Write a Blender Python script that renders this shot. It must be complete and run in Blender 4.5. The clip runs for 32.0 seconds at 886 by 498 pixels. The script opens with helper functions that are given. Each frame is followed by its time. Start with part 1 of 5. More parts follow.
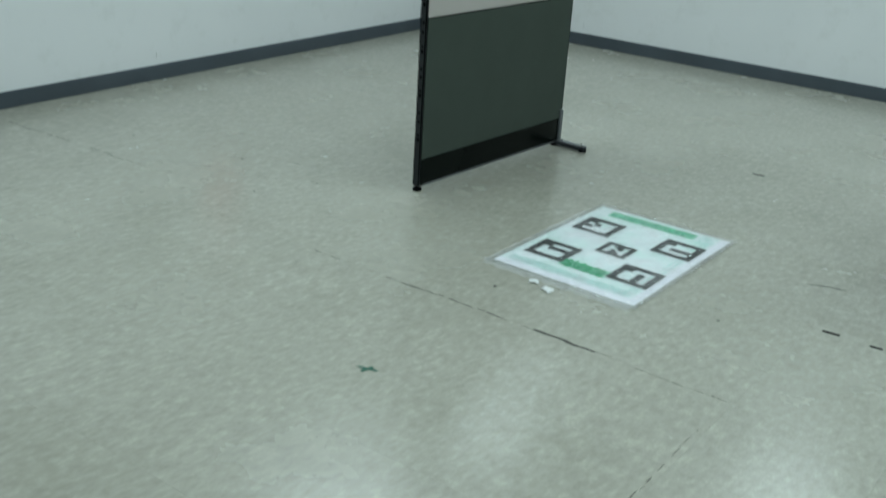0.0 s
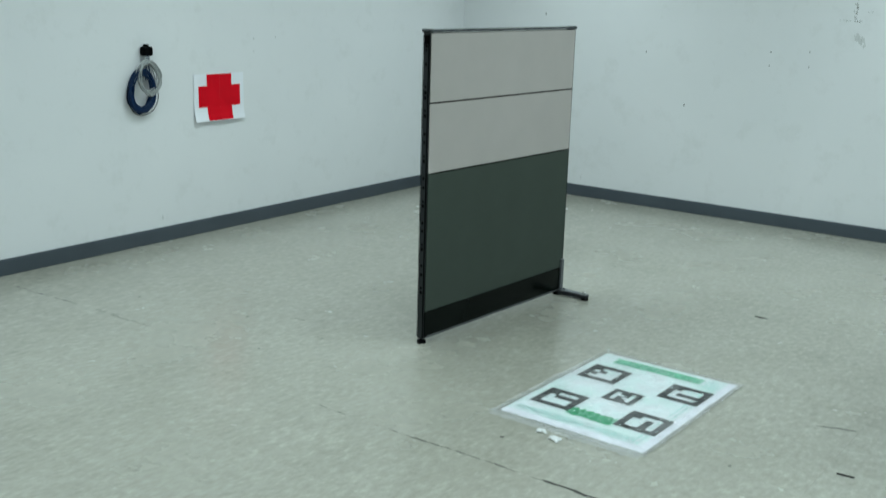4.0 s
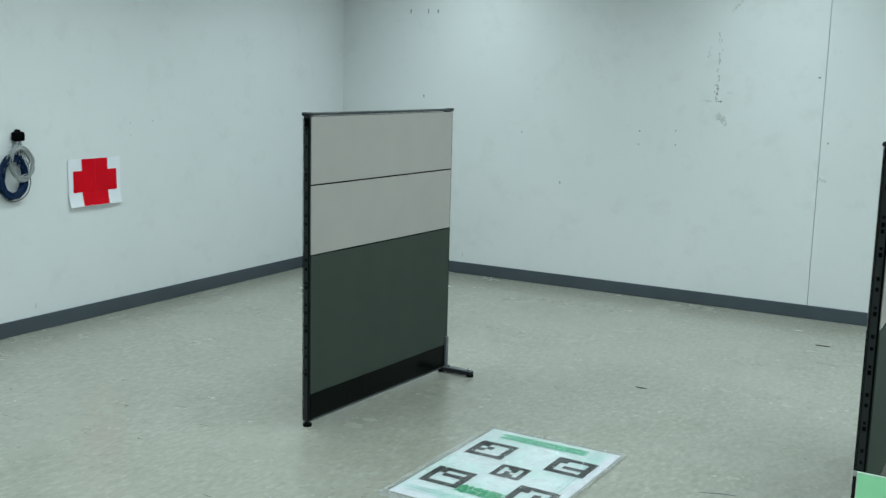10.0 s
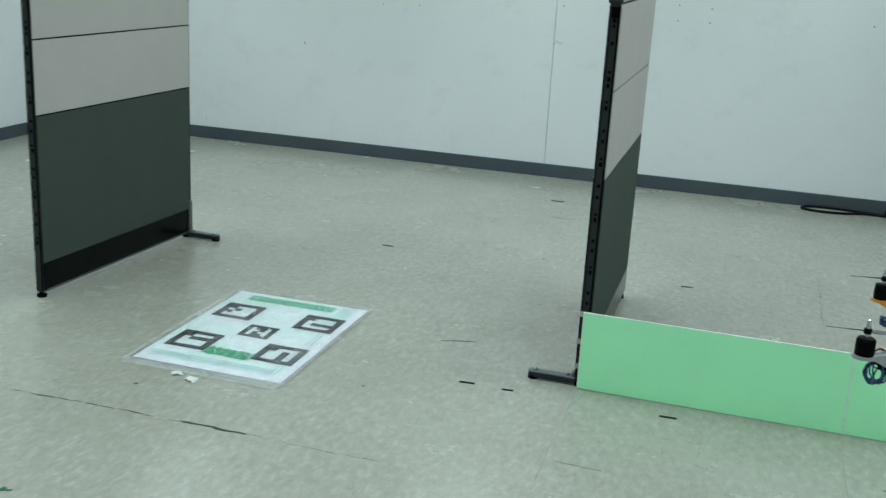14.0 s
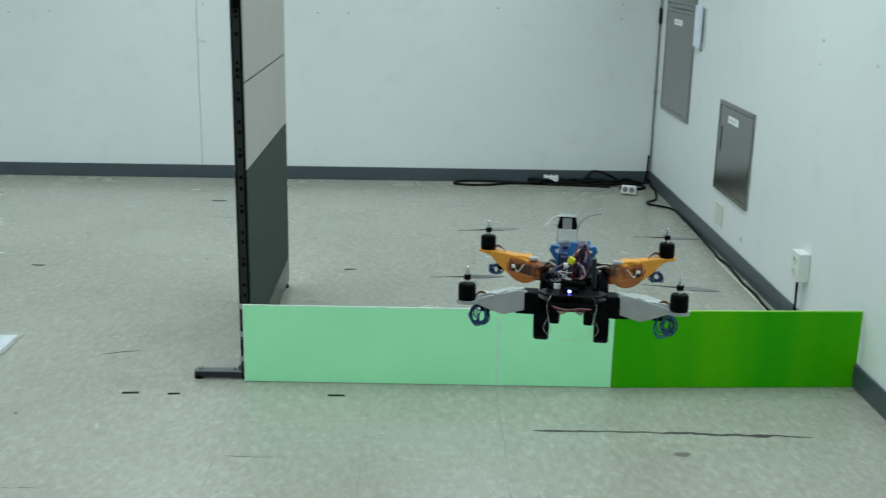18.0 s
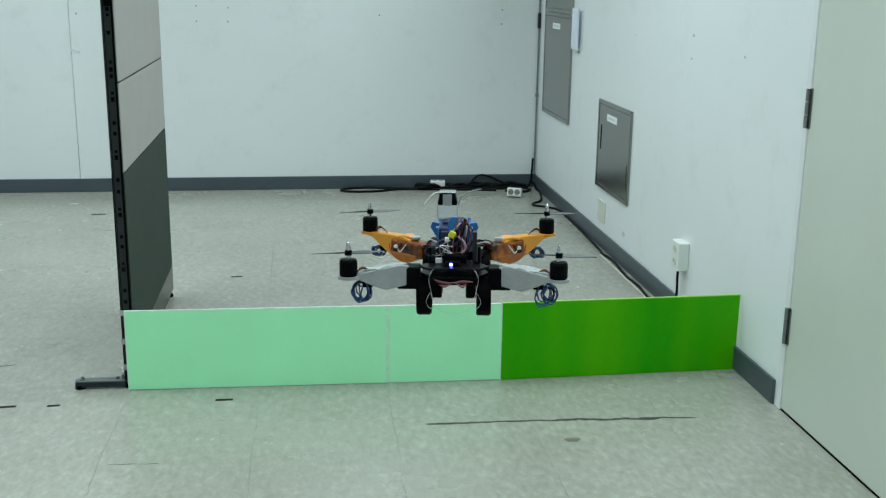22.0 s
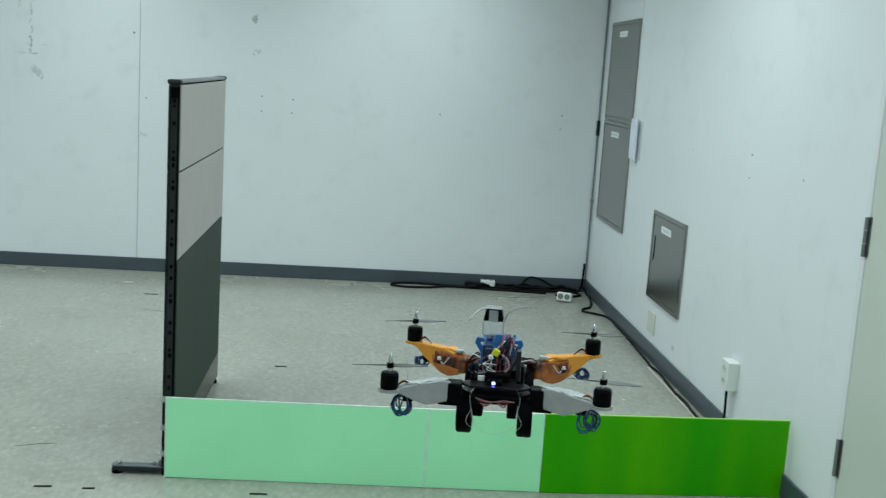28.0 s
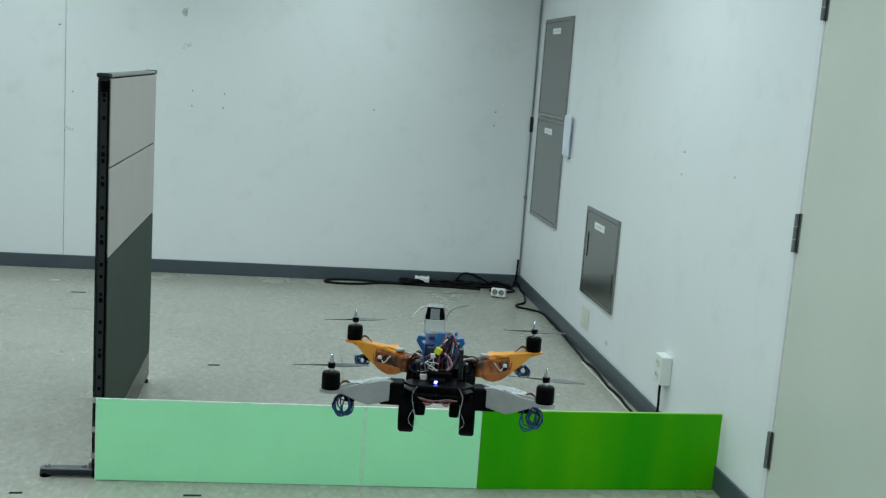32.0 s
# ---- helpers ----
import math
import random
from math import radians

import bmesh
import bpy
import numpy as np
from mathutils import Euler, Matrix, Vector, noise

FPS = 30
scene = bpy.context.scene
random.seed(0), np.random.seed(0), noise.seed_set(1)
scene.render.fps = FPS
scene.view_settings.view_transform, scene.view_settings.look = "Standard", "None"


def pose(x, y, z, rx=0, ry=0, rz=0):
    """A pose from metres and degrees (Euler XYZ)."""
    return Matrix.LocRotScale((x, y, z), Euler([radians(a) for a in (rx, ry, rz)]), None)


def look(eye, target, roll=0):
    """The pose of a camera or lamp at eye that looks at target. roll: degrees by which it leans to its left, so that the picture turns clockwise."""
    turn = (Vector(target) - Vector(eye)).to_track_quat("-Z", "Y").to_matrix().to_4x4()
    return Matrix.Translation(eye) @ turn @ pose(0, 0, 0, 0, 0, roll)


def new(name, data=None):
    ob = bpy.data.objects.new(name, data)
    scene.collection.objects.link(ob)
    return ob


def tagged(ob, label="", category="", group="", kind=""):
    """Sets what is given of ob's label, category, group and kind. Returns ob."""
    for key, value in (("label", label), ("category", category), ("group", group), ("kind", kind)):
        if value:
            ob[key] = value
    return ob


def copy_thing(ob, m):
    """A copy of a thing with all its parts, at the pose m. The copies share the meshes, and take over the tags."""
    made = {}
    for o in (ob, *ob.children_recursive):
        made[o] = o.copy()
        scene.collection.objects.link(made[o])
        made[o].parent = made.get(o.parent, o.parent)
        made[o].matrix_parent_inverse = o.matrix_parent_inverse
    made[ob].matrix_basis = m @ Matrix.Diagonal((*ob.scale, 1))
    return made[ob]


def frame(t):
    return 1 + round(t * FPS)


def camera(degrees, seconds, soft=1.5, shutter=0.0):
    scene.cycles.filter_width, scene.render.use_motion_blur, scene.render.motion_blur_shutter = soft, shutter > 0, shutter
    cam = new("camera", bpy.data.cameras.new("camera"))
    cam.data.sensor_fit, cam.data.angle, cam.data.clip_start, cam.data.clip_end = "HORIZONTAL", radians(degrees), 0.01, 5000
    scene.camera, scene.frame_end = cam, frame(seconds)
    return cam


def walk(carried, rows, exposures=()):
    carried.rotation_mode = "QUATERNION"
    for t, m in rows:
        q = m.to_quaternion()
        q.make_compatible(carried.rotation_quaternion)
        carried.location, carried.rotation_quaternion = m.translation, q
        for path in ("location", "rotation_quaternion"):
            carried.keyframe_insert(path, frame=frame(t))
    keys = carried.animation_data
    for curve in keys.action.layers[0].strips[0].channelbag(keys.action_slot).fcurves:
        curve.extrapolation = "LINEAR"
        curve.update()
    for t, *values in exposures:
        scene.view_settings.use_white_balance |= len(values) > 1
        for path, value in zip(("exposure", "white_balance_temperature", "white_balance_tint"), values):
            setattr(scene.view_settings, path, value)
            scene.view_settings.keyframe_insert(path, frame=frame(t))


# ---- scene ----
cam = camera(45.31, 32.0, soft=1.25, shutter=0.4)
PATH = [
    (0, (-0.2247, -0.2247, 1.5441), (-1.2923, 1.2881, 0.7879), 3.49),
    (0.5, (-0.2266, -0.2195, 1.5601), (-1.3388, 1.3258, 0.9475), 2.91),
    (1, (-0.2211, -0.2290, 1.5635), (-1.3589, 1.3307, 1.0414), 2.39),
    (1.5, (-0.2175, -0.2338, 1.5602), (-1.3639, 1.3336, 1.0816), 1.70),
    (2, (-0.2157, -0.2409, 1.5459), (-1.3625, 1.3325, 1.0886), 1.78),
    (2.5, (-0.2108, -0.2370, 1.5601), (-1.3605, 1.3374, 1.1136), 1.58),
    (3, (-0.2094, -0.2409, 1.5635), (-1.3601, 1.3363, 1.1300), 1.60),
    (3.5, (-0.2072, -0.2414, 1.5553), (-1.3558, 1.3368, 1.1195), 1.53),
    (4, (-0.2061, -0.2376, 1.5434), (-1.3442, 1.3345, 1.0606), 1.63),
    (4.5, (-0.1976, -0.2342, 1.5392), (-1.3086, 1.3184, 0.9433), 1.17),
    (6.5, (-0.2061, -0.2486, 1.5604), (-1.2618, 1.3381, 0.9537), 1.74),
    (7, (-0.2083, -0.2515, 1.5650), (-1.2646, 1.3487, 0.9961), 1.66),
    (7.5, (-0.2108, -0.2617, 1.5732), (-1.2735, 1.3627, 1.0917), 1.95),
    (8, (-0.2115, -0.2652, 1.5742), (-1.2691, 1.3812, 1.1608), 1.85),
    (8.5, (-0.2041, -0.2641, 1.5719), (-1.2512, 1.4024, 1.2161), 1.92),
    (9, (-0.2029, -0.2648, 1.5422), (-1.2350, 1.4208, 1.2364), 2.02),
    (9.5, (-0.1950, -0.2617, 1.5463), (-1.2060, 1.4358, 1.2363), 1.41),
    (10, (-0.1901, -0.2586, 1.5521), (-1.1651, 1.4558, 1.2201), 1.42),
    (10.5, (-0.1841, -0.2564, 1.5541), (-1.1144, 1.4780, 1.1983), 1.69),
    (11, (-0.1848, -0.2601, 1.5571), (-1.0741, 1.4914, 1.1812), 1.74),
    (11.5, (-0.1869, -0.2615, 1.5592), (-1.0441, 1.5029, 1.1692), 1.99),
    (12, (-0.1886, -0.2610, 1.5536), (-1.0412, 1.5038, 1.1554), 2.23),
    (12.5, (-0.1806, -0.2561, 1.5391), (-1.0147, 1.5118, 1.1163), 2.04),
    (13, (-0.1640, -0.2453, 1.5115), (-0.8827, 1.5629, 1.0490), 2.65),
    (13.5, (-0.1678, -0.2439, 1.5102), (-0.7650, 1.5936, 0.9937), 3.55),
    (14, (-0.1606, -0.2404, 1.5119), (-0.6826, 1.6089, 0.9573), 3.24),
    (14.5, (-0.1468, -0.2338, 1.5103), (-0.5756, 1.6341, 0.9384), 3.10),
    (15, (-0.1211, -0.2362, 1.5086), (-0.4219, 1.6544, 0.9300), 2.57),
    (15.5, (-0.1005, -0.2373, 1.4939), (-0.2916, 1.6691, 0.9200), 2.47),
    (17.5, (-0.0495, -0.2509, 1.4870), (-0.1016, 1.6760, 0.9540), 1.07),
    (18, (-0.0259, -0.2572, 1.4842), (0.0252, 1.6699, 0.9516), 1.14),
    (18.5, (-0.0169, -0.2581, 1.4721), (0.1456, 1.6592, 0.9265), 0.76),
    (19, (-0.0071, -0.2626, 1.4588), (0.2437, 1.6403, 0.8964), 0.06),
    (19.5, (-0.0068, -0.2648, 1.4405), (0.2684, 1.6409, 0.8997), -0.17),
    (20, (-0.0040, -0.2818, 1.4309), (0.2326, 1.6370, 0.9187), -0.04),
    (20.5, (-0.0052, -0.2824, 1.4203), (0.2299, 1.6421, 0.9295), -0.23),
    (21, (-0.0085, -0.2753, 1.4187), (0.2386, 1.6484, 0.9304), -0.13),
    (21.5, (-0.0071, -0.2679, 1.4100), (0.2460, 1.6540, 0.9180), 0.06),
    (22, (-0.0057, -0.2708, 1.4124), (0.2479, 1.6494, 0.9141), 0.76),
    (22.5, (-0.0082, -0.2710, 1.4137), (0.2205, 1.6538, 0.9213), 0.69),
    (23, (-0.0100, -0.2702, 1.4204), (0.1601, 1.6694, 0.9633), 1.06),
    (23.5, (-0.0094, -0.2668, 1.4271), (0.1163, 1.6867, 1.0175), 0.30),
    (24, (-0.0106, -0.2613, 1.4377), (0.0806, 1.7038, 1.0767), 0.76),
    (24.5, (-0.0061, -0.2594, 1.4349), (0.0644, 1.7130, 1.1108), 0.87),
    (25, (-0.0060, -0.2561, 1.4418), (0.0757, 1.7172, 1.1264), 0.94),
    (25.5, (-0.0075, -0.2489, 1.4440), (0.0813, 1.7236, 1.1256), 1.25),
    (27.5, (-0.0038, -0.2529, 1.4501), (0.0922, 1.7149, 1.1056), 2.41),
    (28, (0.0010, -0.2522, 1.4504), (0.1584, 1.7138, 1.1187), 3.65),
    (28.5, (0.0019, -0.2498, 1.4490), (0.2265, 1.7113, 1.1271), 3.88),
    (29, (-0.0042, -0.2410, 1.4518), (0.2884, 1.7123, 1.1372), 4.54),
    (29.5, (-0.0057, -0.2339, 1.4518), (0.3264, 1.7122, 1.1319), 4.96),
    (30, (-0.0071, -0.2320, 1.4521), (0.3519, 1.7065, 1.1153), 5.72),
    (30.5, (-0.0059, -0.2318, 1.4480), (0.3668, 1.7019, 1.0988), 5.25),
    (31, (-0.0065, -0.2322, 1.4548), (0.3401, 1.7047, 1.0970), 4.40),
    (31.5, (-0.0067, -0.2345, 1.4473), (0.3049, 1.7110, 1.1041), 3.93),
    (32, (-0.0150, -0.2346, 1.4509), (0.2705, 1.7169, 1.1195), 4.11),
]
EXPOSURES = [(0.0, -0.3), (0.7, -0.2), (1.5, -0.13), (3.0, -0.09), (6.5, -0.14), (7.0, -0.1), (9.0, -0.08), (13.0, -0.14), (15.0, -0.14), (18.0, -0.1), (22.0, 0.0), (25.0, 0.02), (28.0, -0.07), (30.0, -0.13), (32.0, -0.15)]
walk(cam, [(t, look(eye, target, roll)) for t, eye, target, roll in PATH], EXPOSURES)

# ---- room plan (metres): left wall x = XL, right wall x = XR, back wall y = YB, rear wall y = YR
XL, XR, YB, YR, ZC = -5.207, 1.578, 6.867, -2.9, 2.62

# ---- light: ceiling light panels, cool white
world = bpy.data.worlds.new("world")
world.use_nodes = True
world.node_tree.nodes["Background"].inputs[0].default_value = (0.5, 0.55, 0.55, 1)
world.node_tree.nodes["Background"].inputs[1].default_value = 0.02
scene.world = world
LAMP_Y = (5.82, 3.85, 1.85, -0.6)
LAMPS = [(lx, ly) for ly in LAMP_Y for lx in ((-3.93, -1.70, 0.27) if ly > 5 else (-3.85, -1.65, 0.68))]
LAMP_WATTS = 17.0
for lx, ly in LAMPS:
    age = 0.94 if ly > 5 else 1.12 if abs(lx + 1.65) > 0.1 else 1.0
    ld = bpy.data.lights.new("troffer_lamp", "AREA")
    ld.shape, ld.size, ld.size_y = "RECTANGLE", 0.5, 1.1
    ld.energy, ld.color, ld.spread = LAMP_WATTS * age, (0.81, 1.0, 1.03), radians(150)
    new("troffer_lamp", ld).matrix_world = pose(lx, ly, ZC - 0.012)


# ---- materials
def nodes_of(name):
    m = bpy.data.materials.new(name)
    m.use_nodes = True
    nt = m.node_tree
    return m, nt, nt.nodes["Principled BSDF"]


def link(nt, a, b):
    nt.links.new(a, b)


def noise_tex(nt, scale, detail=4.0, rough=0.6, vec=None):
    n = nt.nodes.new("ShaderNodeTexNoise")
    n.inputs["Scale"].default_value, n.inputs["Detail"].default_value, n.inputs["Roughness"].default_value = scale, detail, rough
    if vec is None:
        vec = nt.nodes.new("ShaderNodeTexCoord").outputs["Object"]
    link(nt, vec, n.inputs["Vector"])
    return n.outputs["Fac"]


def ramp(nt, fac, stops):
    r = nt.nodes.new("ShaderNodeValToRGB")
    els = r.color_ramp.elements
    while len(els) < len(stops):
        els.new(0.5)
    for e, (p, c) in zip(els, stops):
        e.position, e.color = p, (*c, 1)
    link(nt, fac, r.inputs[0])
    return r.outputs[0]


def mixed(nt, kind, fac, a, b):
    n = nt.nodes.new("ShaderNodeMix")
    n.data_type, n.blend_type = "RGBA", kind
    for key, v in ((0, fac), (6, a), (7, b)):
        if hasattr(v, "is_linked"):
            link(nt, v, n.inputs[key])
        else:
            n.inputs[key].default_value = v if key == 0 else (*v, 1)
    return n.outputs[2]


def add_bump(nt, bsdf, fac, strength, distance):
    b = nt.nodes.new("ShaderNodeBump")
    b.inputs["Strength"].default_value, b.inputs["Distance"].default_value = strength, distance
    link(nt, fac, b.inputs["Height"])
    link(nt, b.outputs[0], bsdf.inputs["Normal"])


def surface(name, base, rough=0.5, metal=0.0, vary=0.12, coarse=6.0, fine=90.0, bump=0.15, depth=0.001, spec=0.5, coat=0.0):
    """A plain coloured surface with uneven tone at two scales and a fine relief."""
    m, nt, b = nodes_of(name)
    lo, hi = [c * (1 - vary) for c in base], [min(1, c * (1 + vary)) for c in base]
    c1 = ramp(nt, noise_tex(nt, coarse), ((0.3, lo), (0.7, hi)))
    f = noise_tex(nt, fine, 3)
    c2 = ramp(nt, f, ((0.3, (1 - vary * 0.5,) * 3), (0.7, (1, 1, 1))))
    link(nt, mixed(nt, "MULTIPLY", 1.0, c1, c2), b.inputs["Base Color"])
    r = nt.nodes.new("ShaderNodeMapRange")
    r.inputs[3].default_value, r.inputs[4].default_value = rough * 0.85, min(1, rough * 1.15)
    link(nt, f, r.inputs[0])
    link(nt, r.outputs[0], b.inputs["Roughness"])
    b.inputs["Metallic"].default_value = metal
    b.inputs["Specular IOR Level"].default_value = spec
    b.inputs["Coat Weight"].default_value = coat
    if bump:
        add_bump(nt, b, f, bump, depth)
    return m


def make_wall_paint():
    m, nt, b = nodes_of("wall_paint")
    broad = ramp(nt, noise_tex(nt, 0.9, 5, 0.55), ((0.3, (0.75, 0.77, 0.785)), (0.7, (0.795, 0.81, 0.825))))
    grime = ramp(nt, noise_tex(nt, 5.0, 6, 0.7), ((0.30, (0.90, 0.90, 0.885)), (0.46, (1, 1, 1))))
    link(nt, mixed(nt, "MULTIPLY", 0.55, broad, grime), b.inputs["Base Color"])
    b.inputs["Roughness"].default_value, b.inputs["Specular IOR Level"].default_value = 0.42, 0.35
    add_bump(nt, b, noise_tex(nt, 220, 3), 0.12, 0.0006)
    return m


def make_tile():
    m, nt, b = nodes_of("vinyl_tile")
    info, geo = nt.nodes.new("ShaderNodeObjectInfo"), nt.nodes.new("ShaderNodeNewGeometry")
    turn = nt.nodes.new("ShaderNodeMath")
    turn.operation, turn.inputs[1].default_value = "MULTIPLY", 40.0
    link(nt, info.outputs["Random"], turn.inputs[0])
    move = nt.nodes.new("ShaderNodeVectorMath")
    move.operation = "ADD"
    link(nt, geo.outputs["Position"], move.inputs[0])
    link(nt, turn.outputs[0], move.inputs[1])
    stretch = nt.nodes.new("ShaderNodeVectorMath")
    stretch.operation, stretch.inputs[1].default_value = "MULTIPLY", (1.0, 0.5, 1.0)
    link(nt, move.outputs[0], stretch.inputs[0])
    v = stretch.outputs[0]
    base = ramp(nt, noise_tex(nt, 44, 3, 0.55, v), ((0.28, (0.318, 0.313, 0.274)), (0.44, (0.350, 0.345, 0.299)), (0.57, (0.372, 0.368, 0.318)), (0.74, (0.430, 0.426, 0.365))))
    fleck = ramp(nt, noise_tex(nt, 60, 4, 0.7, v), ((0.35, (0.82, 0.82, 0.80)), (0.6, (1.0, 1.0, 1.0))))
    c = mixed(nt, "MULTIPLY", 0.5, base, fleck)
    tone = ramp(nt, info.outputs["Random"], ((0.0, (0.985, 0.985, 0.98)), (1.0, (1.0, 1.0, 1.0))))
    c = mixed(nt, "MULTIPLY", 1.0, c, tone)
    dirt = ramp(nt, noise_tex(nt, 1.1, 6, 0.65, geo.outputs["Position"]), ((0.34, (0.86, 0.86, 0.84)), (0.55, (1, 1, 1))))
    link(nt, mixed(nt, "MULTIPLY", 0.8, c, dirt), b.inputs["Base Color"])
    r = ramp(nt, noise_tex(nt, 2.3, 5, 0.6, geo.outputs["Position"]), ((0.3, (0.19,) * 3), (0.7, (0.30,) * 3)))
    link(nt, r, b.inputs["Roughness"])
    b.inputs["Specular IOR Level"].default_value = 0.5
    add_bump(nt, b, noise_tex(nt, 45, 2, 0.5, geo.outputs["Position"]), 0.06, 0.0010)
    return m


def make_steel():
    m, nt, b = nodes_of("brushed_steel")
    co = nt.nodes.new("ShaderNodeTexCoord")
    st = nt.nodes.new("ShaderNodeVectorMath")
    st.operation, st.inputs[1].default_value = "MULTIPLY", (1, 1, 40)
    link(nt, co.outputs["Object"], st.inputs[0])
    f = noise_tex(nt, 12, 3, 0.6, st.outputs[0])
    link(nt, ramp(nt, f, ((0.2, (0.27, 0.27, 0.255)), (0.8, (0.33, 0.33, 0.31)))), b.inputs["Base Color"])
    b.inputs["Metallic"].default_value, b.inputs["Roughness"].default_value = 1.0, 0.22
    add_bump(nt, b, f, 0.05, 0.0004)
    return m


def make_clear(name, rough, tint=(1, 1, 1), alpha=0.25):
    m, nt, b = nodes_of(name)
    b.inputs["Base Color"].default_value = (*tint, 1)
    b.inputs["Roughness"].default_value, b.inputs["Alpha"].default_value = rough, alpha
    b.inputs["IOR"].default_value = 1.5
    add_bump(nt, b, noise_tex(nt, 14, 4), 0.35, 0.01)
    return m


def make_film(name, rough):
    """A clear glossy film: see-through, with the shine of its surface."""
    m, nt, b = nodes_of(name)
    out = nt.nodes["Material Output"]
    mix, clear, gloss, fr = (nt.nodes.new(k) for k in ("ShaderNodeMixShader", "ShaderNodeBsdfTransparent", "ShaderNodeBsdfGlossy", "ShaderNodeFresnel"))
    bump = nt.nodes.new("ShaderNodeBump")
    bump.inputs["Strength"].default_value, bump.inputs["Distance"].default_value = 1.0, 0.02
    link(nt, noise_tex(nt, 11, 5, 0.6), bump.inputs["Height"])
    clear.inputs[0].default_value, gloss.inputs["Roughness"].default_value, fr.inputs["IOR"].default_value = (1, 1, 1, 1), rough, 1.45
    link(nt, bump.outputs[0], gloss.inputs["Normal"])
    for a, k in ((fr.outputs[0], 0), (clear.outputs[0], 1), (gloss.outputs[0], 2)):
        link(nt, a, mix.inputs[k])
    # whitish plastic and its glare, both put in as patches of diffuse white
    milky_glare, both = nt.nodes.new("ShaderNodeBsdfDiffuse"), nt.nodes.new("ShaderNodeMixShader")
    milky_glare.inputs[0].default_value = (0.9, 0.92, 0.92, 1)
    cl = nt.nodes.new("ShaderNodeMapRange")
    for k, v in enumerate((0.46, 0.74, 0.02, 0.24)):
        cl.inputs[k + 1].default_value = v
    link(nt, noise_tex(nt, 5.5, 7, 0.72), cl.inputs[0])
    link(nt, cl.outputs[0], both.inputs[0])
    link(nt, mix.outputs[0], both.inputs[1])
    link(nt, milky_glare.outputs[0], both.inputs[2])
    link(nt, both.outputs[0], out.inputs["Surface"])
    return m


def make_printed_paper():
    """White paper with a soft pale green printed background."""
    m, nt, b = nodes_of("printed_paper")
    tint = ramp(nt, noise_tex(nt, 5.5, 4, 0.6), ((0.34, (0.76, 0.92, 0.88)), (0.50, (0.86, 0.935, 0.95)), (0.60, (0.91, 0.94, 0.965))))
    grain = ramp(nt, noise_tex(nt, 70, 3, 0.6), ((0.3, (0.95, 0.97, 0.97)), (0.7, (1, 1, 1))))
    link(nt, mixed(nt, "MULTIPLY", 1.0, tint, grain), b.inputs["Base Color"])
    b.inputs["Roughness"].default_value = 0.45
    return m


def make_glow(name, colour, strength):
    m, nt, b = nodes_of(name)
    b.inputs["Base Color"].default_value = (*colour, 1)
    b.inputs["Emission Color"].default_value = (*colour, 1)
    b.inputs["Emission Strength"].default_value = strength
    return m


M_WALL, M_TILE, M_STEEL = make_wall_paint(), make_tile(), make_steel()
M_SLAB = surface("floor_screed", (0.05, 0.05, 0.045), 0.9)
M_CEIL = surface("ceiling_board", (0.78, 0.79, 0.78), 0.8, vary=0.03)
M_BASE = surface("grey_vinyl_skirting", (0.060, 0.077, 0.094), 0.38, vary=0.10, coarse=3)
M_DOOR = surface("door_paint", (0.588, 0.615, 0.552), 0.36, vary=0.035, coarse=1.4, bump=0.06)
M_JAMB = surface("jamb_paint", (0.75, 0.75, 0.77), 0.38, vary=0.04)
M_HINGE = surface("hinge_metal", (0.30, 0.31, 0.32), 0.34, 1.0, vary=0.1)
M_CHROME = surface("satin_chrome", (0.40, 0.40, 0.39), 0.26, 1.0, vary=0.04, bump=0)
M_FABRIC_L = surface("beige_fabric", (0.440, 0.413, 0.392), 0.9, vary=0.025, fine=500, bump=0.35, depth=0.0008, spec=0.2)
M_FABRIC_D = surface("dark_green_fabric", (0.049, 0.064, 0.053), 0.85, vary=0.05, fine=500, bump=0.35, depth=0.0008, spec=0.25)
M_KICK = surface("gloss_black_kickplate", (0.004, 0.006, 0.005), 0.15, vary=0.15, bump=0.02, spec=0.06)
M_POST = surface("charcoal_enamel", (0.020, 0.024, 0.0255), 0.42, vary=0.15, spec=0.22)
M_SLOT = surface("slot_black", (0.002, 0.002, 0.0022), 0.8, bump=0, spec=0.03)
M_CAP = surface("grey_cap_rail", (0.040, 0.045, 0.050), 0.20, vary=0.08, bump=0.03, spec=0.6)
M_CAPEND = surface("dark_cap_end", (0.014, 0.017, 0.021), 0.45, vary=0.1, spec=0.3)
M_FOOT = surface("grey_steel_foot", (0.13, 0.14, 0.15), 0.40, 0.3)
M_RUBBER = surface("black_rubber", (0.0015, 0.0015, 0.002), 0.65, vary=0.2, spec=0.04)
M_MINT = surface("mint_board", (0.395, 0.93, 0.535), 0.36, vary=0.035, coarse=3.2, bump=0.04, spec=0.4)


